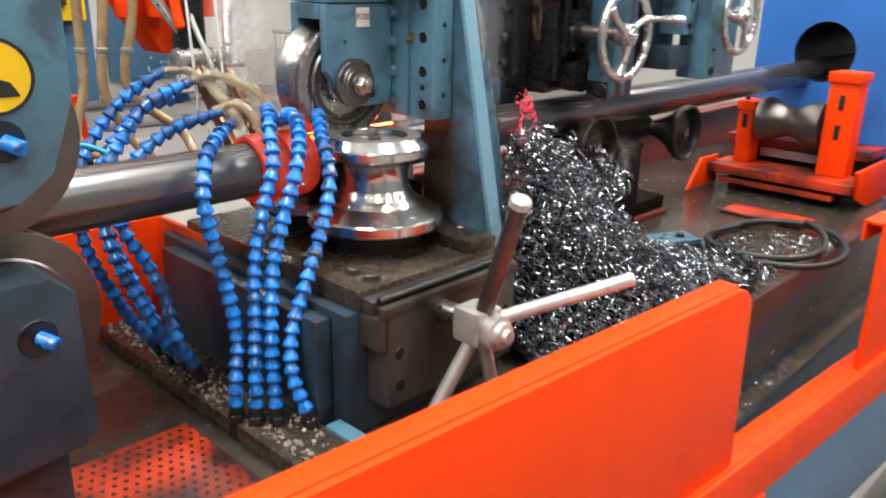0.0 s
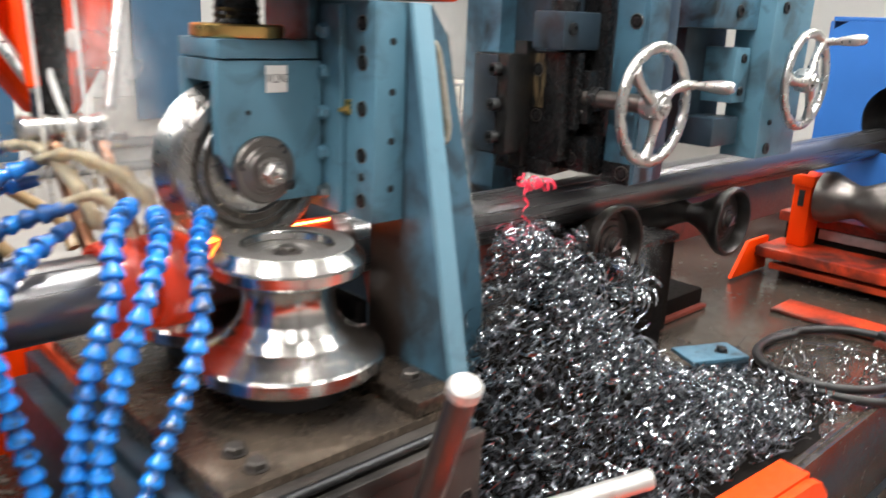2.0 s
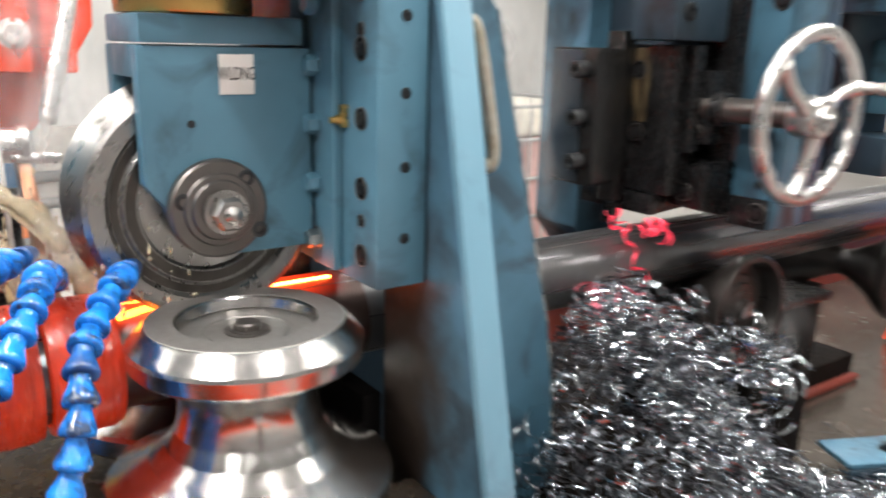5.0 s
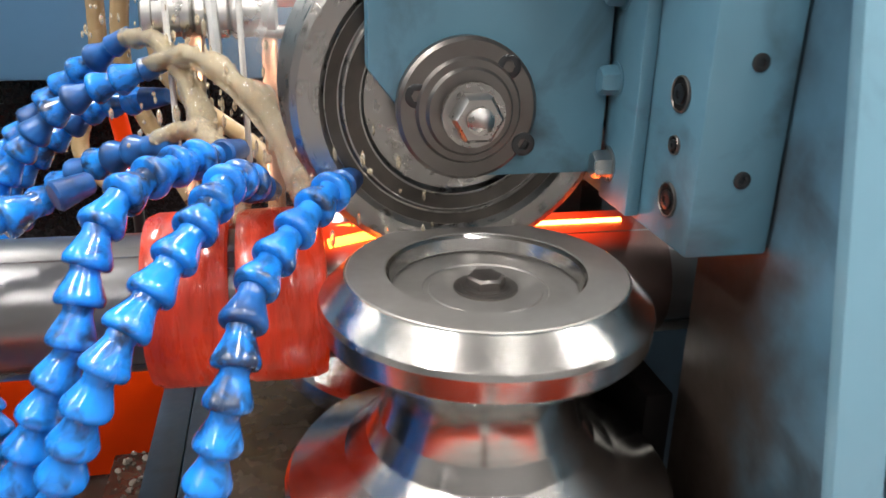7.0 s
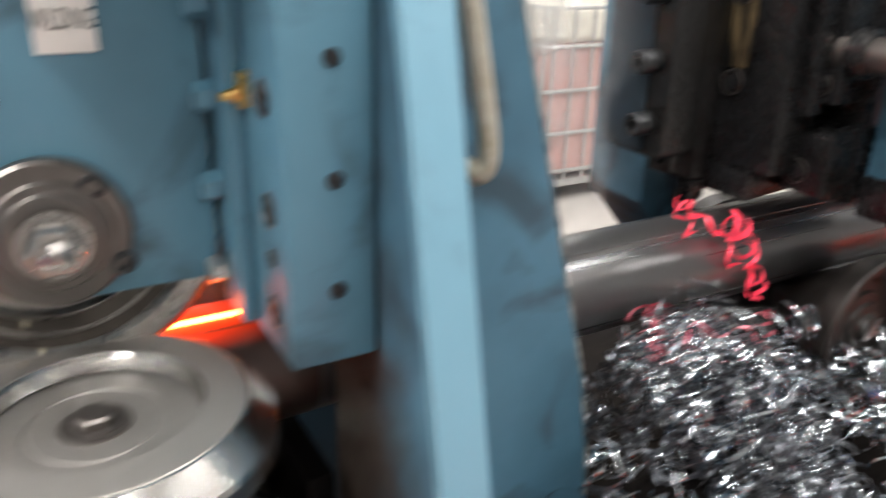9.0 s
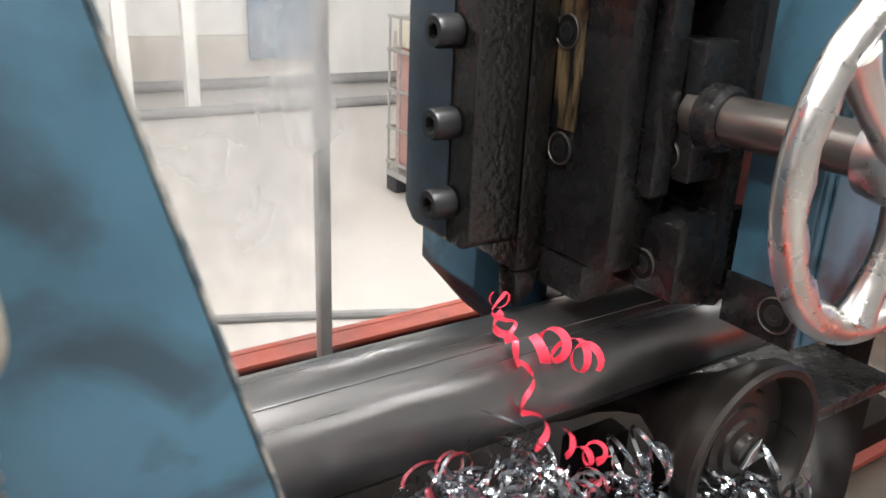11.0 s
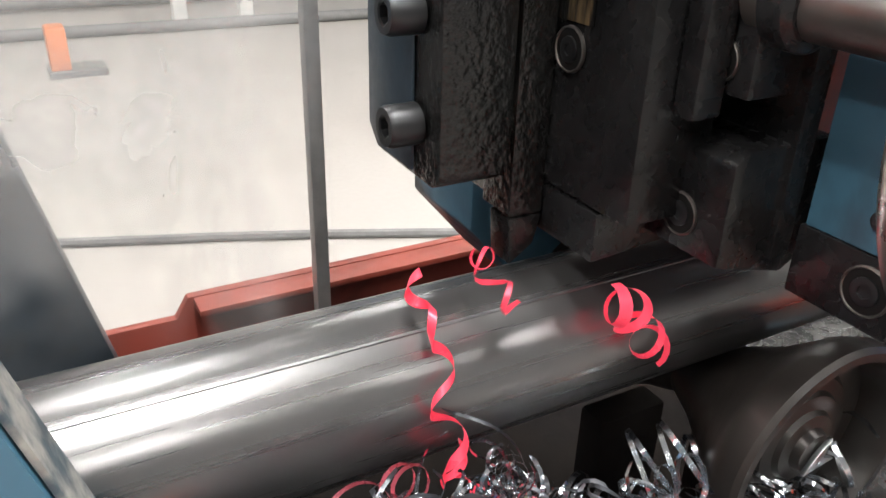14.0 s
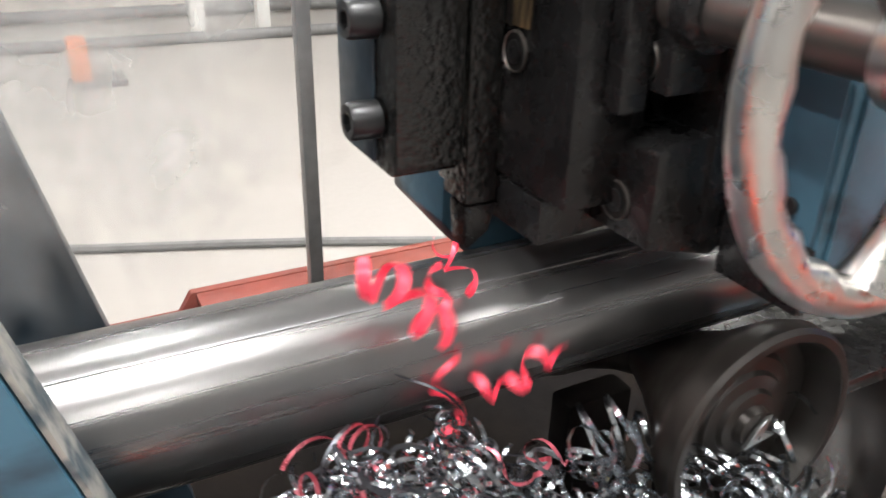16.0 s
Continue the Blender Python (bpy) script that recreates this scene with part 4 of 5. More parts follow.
tagged(coil, "red-wrapped induction coil round the pipe running with coolant", "coil")
for x in (0.752, 0.805):
    part("bus_bar", prism([(1.31, 1.27), (1.34, 1.27), (1.47, 1.42), (1.44, 1.42)], "x", x, x + 0.012, 0.002), "copper", coil)

# high-frequency welder head and its red bus
hf = thing("welder_cabinet")
part("body", box(-0.3, 0.93, 2.22, 3.1, 1.24, 2.3, 0.01), "cab_blue", hf)
part("skirt", box(-0.3, 0.92, 2.4, 3.1, 0.0, 1.236, 0.01), "black_oil", hf)
part("window_frame", prism([(0.55, 1.433), (0.91, 1.433), (0.91, 1.9), (0.55, 1.9)], "y", 2.20, 2.2185, 0.004), "yellow", hf, "yellow-painted window frame")
part("window_pane", box(0.60, 0.865, 2.192, 2.199, 1.468, 1.86, 0.003), "dark_plastic", hf)
for x in (0.57, 0.66, 0.76, 0.89):
    screw(hf, x, 2.199, 1.449, "-y", 0.006, 0.003, "bolt_bright")
tagged(hf, "blue welder cabinet with a yellow-framed window", "cabinet")
bus = thing("bus_bar_head", pose(0, 0, 0))
part("red_block", prism([(0.66, 1.80), (0.93, 1.80), (0.92, 1.52), (0.85, 1.405), (0.80, 1.405), (0.70, 1.55)], "y", 1.62, 1.70, 0.006), "orange", bus, "red insulated bus block")
for x in (0.735, 0.79, 0.84, 0.885):
    part("rib", rod((x, 1.605, 1.74), (x - 0.006, 1.605, 1.47), 0.018, 16), "orange", bus)
for x, z in ((0.80, 1.56), (0.835, 1.51), (0.795, 1.62)):
    screw(bus, x, 1.588, z, "-y", 0.013, 0.006, "white", "hex", "nut")
for a, c in (((0.655, 1.59, 1.66), (0.775, 1.47, 1.43)), ((0.935, 1.60, 1.72), (0.84, 1.47, 1.43))):
    part("strap", rod(a, c, 0.0085, 10), "chrome", bus, "braided bright copper strap")
for x0, x1, r in ((0.722, 0.758, 0.0175), (0.7585, 0.784, 0.0165), (0.7845, 0.818, 0.0175)):
    part("clamp", lathe([(0, x0), (r - 0.003, x0), (r, x0 + 0.002), (r, x0 + 0.008), (r - 0.002, x0 + 0.009), (r - 0.002, x1 - 0.009), (r, x1 - 0.008), (r, x1 - 0.002), (r - 0.003, x1), (0, x1)], "x", (0, 1.435, 1.414), 28), "chrome", bus, "bright hose clamp")
part("clamp_bolt", rod((0.80, 1.425, 1.404), (0.842, 1.424, 1.402), 0.005, 10), "chrome", bus)
for x, z0 in ((0.742, 1.315), (0.792, 1.31)):
    part("lead", rod((x, 1.405, z0), (x - 0.002, 1.425, 1.62), 0.0022, 8), "white", bus, "thin white lead")
part("strap", tube(spline([(0.764, 1.50, 1.70), (0.766, 1.46, 1.50), (0.772, 1.42, 1.42), (0.775, 1.40, 1.37)]), 0.0045, 8), "galv", bus)
for x in (0.752, 0.785):
    part("red_sleeve", rod((x, 1.46, 1.46), (x, 1.52, 1.70), 0.010, 14), "orange", bus, "red insulating sleeve")
part("dark_core", box(0.755, 0.79, 1.45, 1.50, 1.42, 1.62, 0.004), "black_oil", bus)
tagged(bus, "red bus block with bright straps and hose clamps", "bus bar")
for k, (x, y) in enumerate(((0.655, 1.62), (0.69, 1.60), (0.735, 1.585))):
    pts = spline([(x + 0.01, y, 1.75), (x, y, 1.5), (x - 0.005 - 0.01 * k, y, 1.36), (x - 0.03 + 0.045 * k, y - 0.01, 1.275), (x + 0.01 + 0.03 * k, y - 0.04, 1.235)])
    hx = thing("amber_hose")
    part("hose_wall", tube(pts, 0.0085, 10), "amber_hose", hx)
    for q in (5, 12):
        part("hose_clip", rod(pts[q] - Vector((0, 0, 0.004)), pts[q] + Vector((0, 0, 0.004)), 0.0105, 12), "galv", hx)
    tagged(hx, "cloudy amber water hose hanging by the welder", "hose", "welder hoses")

fp = thing("control_panel")
part("door", box(4.3, 5.15, 9.86, 9.955, 0.28, 3.4, 0.02), "cab_blue", fp)
part("frame", box(5.16, 6.2, 9.90, 9.955, 0.0, 3.4, 0.02), "wall", fp)
part("door_handle", box(5.19, 5.25, 9.82, 9.898, 0.8, 1.25, 0.015), "black", fp)
tagged(fp, "blue control panel door beside a white panel on the far wall", "control panel")

rr_ = thing("orange_plug", pose(0.66, 1.66, 0))
part("shaft", rod((0, 0, 1.24), (-0.012, 0, 1.34), 0.009, 14), "orange", rr_)
part("socket", rod((0.001, 0, 1.225), (0, 0, 1.242), 0.011, 14), "hose", rr_)
part("stem", rod((0.002, 0, 0.905), (0.001, 0, 1.224), 0.006, 10), "black", rr_)
tagged(rr_, "orange plug on a blue socket behind the coil", "plug")

tagged(link("cyan_air_tube", tube(spline([(0.44, 1.46, 1.285), (0.53, 1.45, 1.30), (0.585, 1.44, 1.29), (0.61, 1.42, 1.262), (0.62, 1.40, 1.22)]), 0.004, 10), "cyan"), "thin cyan air tube by the hoses", "air tube")

# coolant pouring over the coil, in rigid sheets and drops
def stream(name, points, r0, r1, seed):
    """A thrown arc of coolant: a few thick glassy ropes, thinner threads and drops thrown off."""
    r = random.Random(seed)
    line = spline(points, 12)
    k = len(line)
    st = thing(name)
    for s in range(5):
        a, f1, f2 = r.uniform(0, 6.28), r.uniform(0.5, 2.5), r.uniform(0, 6.28)
        q = 0.15 + 0.1 * s
        thick = (0.8, 0.65, 0.5, 0.35, 0.18)[s] * r0
        i0, i1 = (0, k) if s < 4 else (r.randrange(0, k // 3), r.randrange(2 * k // 3, k))
        pts, radii = [], []
        for i in range(i0, i1):
            u = i / k
            w = (r0 * 0.8 + (r1 - r0) * u) * q
            wob = Vector((noise.noise(Vector((u * 7, s, seed))), noise.noise(Vector((u * 7, s + 9, seed))), noise.noise(Vector((u * 7, s + 19, seed))))) * 0.004
            pts.append(line[i] + wob + Vector((w * math.cos(a + f1 * u), w * math.sin(a + f1 * u) * 0.6, w * 0.7 * math.sin(a * 2 + f1 * u + f2))))
            radii.append(thick * (0.75 + 0.5 * u + 0.55 * noise.noise(Vector((u * 13, s, seed + 4)))))
        part("rope" if s < 4 else "thread", tube(pts, 0.003, 10, radii=radii), "water", st, smooth=80)
    b = bmesh.new()
    for i in range(70):
        q = line[r.randrange(k)] + Vector((r.gauss(0, 0.016), r.gauss(0, 0.016), r.gauss(0.004, 0.016)))
        bmesh.ops.create_icosphere(b, subdivisions=1, radius=r.uniform(0.0006, 0.002), matrix=Matrix.LocRotScale(q, None, (1, 1, r.uniform(1, 4))))
    tagged(part("spray", b, "water", st, smooth=80), kind="stuff")
    return tagged(st, "milky coolant stream pouring onto the coil", "coolant stream", "coolant streams")


WATER = [
    stream("coolant_stream", [(0.735, 1.35, 1.340), (0.757, 1.335, 1.352), (0.777, 1.315, 1.345), (0.787, 1.30, 1.315), (0.79, 1.29, 1.30)], 0.009, 0.017, 1),
    stream("coolant_stream", [(0.727, 1.41, 1.382), (0.76, 1.38, 1.392), (0.80, 1.34, 1.370), (0.824, 1.31, 1.335), (0.836, 1.29, 1.305)], 0.010, 0.018, 2),
    stream("coolant_stream", [(0.700, 1.45, 1.394), (0.73, 1.42, 1.398), (0.76, 1.38, 1.365), (0.772, 1.34, 1.315)], 0.009, 0.016, 3),
    stream("coolant_stream", [(0.850, 1.243, 1.343), (0.862, 1.255, 1.338), (0.876, 1.262, 1.318), (0.885, 1.265, 1.306)], 0.006, 0.011, 4),
]

# ---------------------------------------------------------------- scarfing stands
M["roller_brown"] = material("wet_brown_roller_steel", (0.03, 0.026, 0.024), 0.36, 0.3, scale=20, vary=0.5, dark=(0.011, 0.01, 0.009), bump=0.05)
M["cast_black"] = material("rough_black_casting", (0.008, 0.008, 0.008), 0.2, 0.0, scale=20, vary=0.4, dark=(0.014, 0.014, 0.014), bump=1.0, grain=190, spec=0.5)
M["scraped"] = material("scraped_bare_metal", (0.3, 0.22, 0.12), 0.35, 0.7, scale=60, vary=1.0, dark=(0.02, 0.02, 0.02), bump=0.3, grain=200, stretch=(1, 2.5, 0.5))
def handwheel(r=0.082):
    """Three-spoked cast wheel; its axle runs along y, the crank grip points to -y."""
    w = thing("handwheel")
    b = bmesh.new()
    seg, ring = 64, 12
    rows = []
    for i in range(seg):
        a = 2 * math.pi * i / seg
        rows.append([])
        for j in range(ring):
            c = 2 * math.pi * j / ring
            wave = 0.0016 * (math.cos(18 * a) if math.cos(c) < -0.3 else 0)
            rr = r + 0.0085 * math.cos(c) - wave
            rows[-1].append(b.verts.new((rr * math.cos(a), 0.0075 * math.sin(c), rr * math.sin(a))))
    for i in range(seg):
        for j in range(ring):
            b.faces.new((rows[i][j], rows[(i + 1) % seg][j], rows[(i + 1) % seg][(j + 1) % ring], rows[i][(j + 1) % ring]))
    bmesh.ops.recalc_face_normals(b, faces=b.faces[:])
    part("rim", b, "chrome", w, "bright rim with finger scallops inside")
    part("hub", lathe([(0.0, 0.024), (0.004, 0.024), (0.005, 0.020), (0.012, 0.020), (0.013, 0.016), (0.019, 0.015), (0.021, 0.012), (0.0225, -0.002), (0.02, -0.014), (0.0, -0.014)], "y", seg=40), "chrome", w, at=pose(0, 0, 0, 0, 0, 180))
    for k in range(3):
        a = radians(20 + 120 * k)
        d = Vector((math.cos(a), 0, math.sin(a)))
        side_v = Vector((-math.sin(a), 0, math.cos(a)))
        pts = [d * q + Vector((0, -0.006 * (1 - q / r), 0)) + side_v * (0.006 * math.sin(q / r * 3.1)) for q in np.linspace(0.016, r - 0.004, 9)]
        part("spoke", tube(pts, 0.008, 10, radii=[0.0105, 0.009, 0.008, 0.0072, 0.007, 0.0072, 0.0078, 0.009, 0.011]), "chrome", w)
    a = radians(20)
    g = part("crank_grip", lathe([(0.0, 0.070), (0.006, 0.0695), (0.0095, 0.063), (0.0105, 0.052), (0.0085, 0.034), (0.0062, 0.018), (0.007, 0.008), (0.0065, 0.0)], seg=24), "chrome", w,
             at=Matrix.Translation((r * math.cos(a), -0.004, r * math.sin(a))) @ pose(0, 0, 0, 90, 0, 12))
    return tagged(w, "bright cast steel handwheel with a turned crank grip", "handwheel", "handwheels")


wheel = handwheel()
wheel.matrix_basis = pose(1.466, 1.078, 1.449, 0, 0, 0)
wheel2 = copy_thing(wheel, pose(1.934, 1.066, 1.477, 0, -35, 0))

sc = thing("scarfing_stand")
po = part("post", box(1.502, 1.562, 1.131, 1.182, 1.318, 1.85, 0.003), "blue_dirty", sc, "blue post with an oily dark flank")
part("post_cheek", box(1.5635, 1.60, 1.135, 1.20, 1.318, 1.85, 0.003), "navy", sc)
part("post_face", box(1.507, 1.562, 1.1285, 1.1305, 1.32, 1.85, 0.001), "blue_dirty", po)
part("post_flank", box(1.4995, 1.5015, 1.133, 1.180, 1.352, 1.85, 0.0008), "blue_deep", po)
part("post_toe", box(1.4985, 1.5015, 1.131, 1.182, 1.318, 1.3515, 0.001), "black_oil", po)
counterbore(sc, 1.4984, 1.1445, 1.336, "-x", 0.0105)
counterbore(sc, 1.4990, 1.1445, 1.565, "-x", 0.0105)
screw(sc, 1.4990, 1.147, 1.367, "-x", 0.0042, 0.0015, "bolt")
screw(sc, 1.545, 1.1283, 1.41, "-y", 0.0042, 0.0015, "bolt")
part("spindle", rod((1.466, 1.20, 1.449), (1.466, 1.086, 1.449), 0.0135, 28), "dull_steel", sc)
part("spindle_collar", rod((1.466, 1.189, 1.449), (1.466, 1.172, 1.449), 0.0185, 28, 0.003), "black_oil", sc)
br = part("spindle_block", box(1.458, 1.5005, 1.190, 1.228, 1.409, 1.489, 0.0025), "black_oil", sc, "oily dark blue spindle block")
counterbore(br, 1.4578, 1.2065, 1.423, "-x", 0.0085)
counterbore(br, 1.4578, 1.2115, 1.474, "-x", 0.0085)
screw(br, 1.4578, 1.2115, 1.449, "-x", 0.0042, 0.006, "bolt_bright")
lb = part("lower_block", prism([(1.455, 1.384), (1.462, 1.389), (1.515, 1.389), (1.522, 1.365), (1.516, 1.335), (1.498, 1.325), (1.455, 1.336)], "y", 1.186, 1.250, 0.002), "black_oil", sc)
counterbore(lb, 1.4548, 1.2115, 1.353, "-x", 0.0095)
screw(lb, 1.4546, 1.2445, 1.346, "-x", 0.003, 0.003, "bolt_bright")
part("back_body", box(1.47, 1.62, 1.235, 1.36, 1.345, 1.85, 0.004), "blue_dark", sc)
part("top_block", prism([(1.40, 1.575), (1.50, 1.575), (1.50, 1.53), (1.49, 1.52), (1.40, 1.52)], "y", 1.20, 1.26, 0.004), "blue_dark", sc)
screw(sc, 1.42, 1.1998, 1.55, "-y", 0.0095, 0.004, "bolt")
mid = part("middle_plate", box(1.425, 1.468, 1.213, 1.283, 1.350, 1.516, 0.0025), "black_oil", sc, "scraped black tool slide")
part("scraped_face", box(1.4238, 1.4248, 1.249, 1.272, 1.43, 1.512, 0.0003), "scraped", mid, "paint scraped to bare metal")
counterbore(mid, 1.4236, 1.262, 1.418, "-x", 0.0095)
counterbore(mid, 1.4236, 1.264, 1.488, "-x", 0.0095)
part("slide_rail", box(1.44, 1.456, 1.20, 1.212, 1.40, 1.516, 0.002), "black_oil", sc)
pl = part("clamp_plate", prism([(1.268, 1.511), (1.343, 1.511), (1.343, 1.368), (1.332, 1.357), (1.276, 1.356), (1.268, 1.361)], "x", 1.362, 1.400, 0.003), "cast_black", sc, "rough textured black clamp plate")
part("plate_face", prism([(1.292, 1.508), (1.341, 1.508), (1.341, 1.370), (1.331, 1.360), (1.292, 1.360)], "x", 1.3602, 1.3615, 0.0006), "blue_dark", pl)
for z in (1.487, 1.434, 1.3845):
    screw(pl, 1.3602, 1.288, z, "-x", 0.0098, 0.016, "bolt")
ts = part("tool_shank", box(1.404, 1.4235, 1.272, 1.298, 1.335, 1.53, 0.0015), "cast_black", sc, "long black tool shank")
part("tool_tip", prism([(1.404, 1.334), (1.4235, 1.334), (1.4195, 1.318), (1.406, 1.3085)], "y", 1.272, 1.29, 0.001), "black_oil", sc)
part("tool_block", prism([(1.4245, 1.349), (1.50, 1.349), (1.50, 1.33), (1.4245, 1.324)], "y", 1.232, 1.345, 0.002), "black_oil", sc, "oily black tool block close over the pipe")
part("adjuster", lathe([(0.022, 1.576), (0.022, 1.59), (0.014, 1.593), (0.014, 1.70)], seg=28), "black_oil", sc, at=pose(1.45, 1.24, 0))
part("yoke_beam", box(1.40, 1.60, 1.23, 1.36, 1.68, 1.75, 0.004), "blue", sc)
# added black filler, stands for the shade in the recess behind the spindle block
part("recess_web", box(1.486, 1.4975, 1.1835, 1.234, 1.335, 1.85, 0.001), "black_oil", sc)
part("rear_column", prism([(1.437, 1.95), (1.515, 1.95), (1.515, 1.20), (1.48, 1.232), (1.437, 1.282)], "y", 1.362, 1.442, 0.003), "blue_dirty", sc, "navy rear column with a chamfered foot")
tagged(sc, "oily black and blue bead-scarfing stand over the pipe", "scarfing stand")

sc2 = thing("second_scarfing_stand")
part("post", box(1.850, 2.000, 1.10, 1.17, 1.335, 1.635, 0.003), "blue", sc2)
part("top_post", box(1.80, 2.02, 1.14, 1.34, 1.64, 1.90, 0.004), "blue", sc2)
for z in (1.352, 1.60, 1.40):
    screw(sc2, 1.885, 1.0995, z, "-y", 0.0105 if z != 1.40 else 0.005, 0.004, "bolt")
part("spindle", rod((1.934, 1.2, 1.477), (1.934, 1.075, 1.477), 0.0135, 28), "chrome", sc2)
part("spindle_block", box(1.79, 1.84, 1.13, 1.19, 1.435, 1.53, 0.003), "blue", sc2)
for z in (1.455, 1.512):
    screw(sc2, 1.815, 1.1296, z, "-y", 0.008, 0.004, "bolt")
part("slide", box(1.72, 1.86, 1.19, 1.34, 1.36, 1.60, 0.004), "blue_dark", sc2)
part("top_block", box(1.70, 1.86, 1.13, 1.22, 1.56, 1.62, 0.004), "blue_dirty", sc2)
screw(sc2, 1.78, 1.1296, 1.59, "-y", 0.011, 0.004, "bolt")
part("lower_block", box(1.74, 1.83, 1.13, 1.20, 1.36, 1.41, 0.004), "blue_dark", sc2)
part("red_strip", box(1.672, 1.69, 1.20, 1.30, 1.36, 1.90, 0.003), "orange", sc2, "orange-red plate edge")
part("side_post", box(1.615, 1.67, 1.22, 1.30, 1.36, 1.55, 0.003), "blue", sc2)
tagged(sc2, "blue scarfing stand with handwheel beside the first", "scarfing stand")

# support rolls under the pipe
for x, z in ((1.552, 1.203), (1.95, 1.188)):
    s = thing("support_roller")
    part("roll", lathe([(0.0, 0.004), (0.012, 0.005), (0.014, 0.010), (0.021, 0.011), (0.023, 0.014), (0.031, 0.015), (0.033, 0.018), (0.041, 0.019), (0.044, 0.022), (0.058, 0.022), (0.0615, 0.0), (0.063, -0.002), (0.068, -0.002), (0.0705, 0.001), (0.0705, 0.012), (0.066, 0.02), (0.045, 0.045),
                        (0.028, 0.075), (0.0195, 0.097), (0.028, 0.12), (0.045, 0.15), (0.07, 0.18), (0.07, 0.2), (0, 0.2)], "y", seg=80),
         "roller_brown", s, "", 30, at=pose(x, 1.17, z))
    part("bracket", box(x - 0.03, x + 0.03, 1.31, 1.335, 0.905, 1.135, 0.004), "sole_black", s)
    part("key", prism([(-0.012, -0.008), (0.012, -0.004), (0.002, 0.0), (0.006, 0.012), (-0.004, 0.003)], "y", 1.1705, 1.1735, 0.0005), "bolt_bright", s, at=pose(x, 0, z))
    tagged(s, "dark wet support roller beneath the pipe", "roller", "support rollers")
# plate added so the machine's shade on the bed is in its colour
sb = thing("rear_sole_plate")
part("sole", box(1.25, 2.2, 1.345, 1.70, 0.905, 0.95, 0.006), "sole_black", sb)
tagged(sb, "black plate behind the rollers, machine shade in its colour", "sole plate")
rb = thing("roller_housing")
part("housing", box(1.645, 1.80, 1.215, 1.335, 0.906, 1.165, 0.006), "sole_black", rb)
part("housing_lid", box(1.635, 1.81, 1.205, 1.338, 1.1655, 1.178, 0.003), "black_oil", rb)
tagged(rb, "dark oily roller housing beneath the pipe", "housing")
st = thing("angle_bracket", pose(1.86, 1.13, BED, 0, 0, -25))
part("plate", box(-0.07, 0.06, -0.035, 0.04, 0.035, 0.043, 0.002), "blue_dirty", st)
part("leg", box(-0.07, 0.06, -0.037, -0.03, 0.002, 0.034, 0.002), "blue_dark", st)
screw(st, 0.02, 0.0, 0.0435, "+z", 0.011, 0.008, "bolt", "hex", "hex_bolt")
tagged(st, "small dirty blue angle bracket on the bed", "bracket")
rp = tagged(link("red_pad", box(1.98, 2.2, 1.33, 1.62, BED + 0.002, BED + 0.012, 0.002), "red_dull"), "dull red rubber pad on the bed", "pad")
op = tagged(link("orange_pad", box(2.31, 2.42, 0.98, 1.22, BED + 0.002, BED + 0.01, 0.003), "tray_orange"), "orange painted plate on the bed", "plate")
# ---------------------------------------------------------------- outlet roll stand and cooling box
os_ = thing("outlet_roll_stand")
for y0, y1, top in ((0.998, 1.085, 1.30), (1.305, 1.355, 1.185)):
    up = part("upright", box(2.66, 2.74, y0, y1, 0.985, top, 0.005), "orange", os_)
    part("cap", box(2.652, 2.748, y0 - 0.006, y1 + 0.006, top - 0.028, top + 0.002, 0.004), "orange", up)
    for z in (1.10, 1.19):
        part("slot", box(2.6575, 2.6595, (y0 + y1) / 2 - 0.008, (y0 + y1) / 2 + 0.008, z, z + 0.045, 0.0008), "ink", up)
part("rear_sill", box(2.745, 2.90, 0.96, 1.42, 1.03, 1.06, 0.004), "tray_orange", os_, "grimy orange rear ledge")
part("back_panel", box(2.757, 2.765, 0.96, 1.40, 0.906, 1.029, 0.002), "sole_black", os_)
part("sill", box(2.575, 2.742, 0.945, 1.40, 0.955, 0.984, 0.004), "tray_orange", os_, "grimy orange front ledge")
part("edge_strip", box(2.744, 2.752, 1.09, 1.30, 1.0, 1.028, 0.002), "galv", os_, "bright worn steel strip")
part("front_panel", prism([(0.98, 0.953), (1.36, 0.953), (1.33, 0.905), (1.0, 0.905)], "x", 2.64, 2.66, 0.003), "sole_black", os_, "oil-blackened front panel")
part("side_cheek", prism([(2.56, 1.03), (2.90, 1.03), (2.90, 0.905), (2.70, 0.905), (2.60, 0.94)], "y", 0.93, 0.943, 0.003), "orange", os_)
part("far_cheek", prism([(2.46, 0.905), (2.54, 1.0), (2.66, 1.0), (2.66, 0.905)], "y", 1.402, 1.414, 0.003), "orange", os_)
part("red_bar", box(2.585, 2.615, 1.0, 1.36, 0.925, 0.942, 0.003), "orange_dirty", os_)
part("roll", lathe([(0, -0.10), (0.07, -0.10), (0.072, -0.07), (0.05, -0.02), (0.045, 0.0), (0.05, 0.02), (0.072, 0.07), (0.07, 0.095), (0, 0.095)], "y", seg=48), "dull_steel", os_, "worn steel saddle roll", at=pose(2.70, 1.195, 1.13))
tagged(os_, "orange roll stand carrying the pipe before the blue box", "roll stand")

cb = thing("cooling_box")
b = bmesh.new()
N = 48
ring = [b.verts.new((2.90, 1.2 + 0.098 * math.cos(2 * math.pi * i / N), 1.338 + 0.098 * math.sin(2 * math.pi * i / N))) for i in range(N)]
sq = []
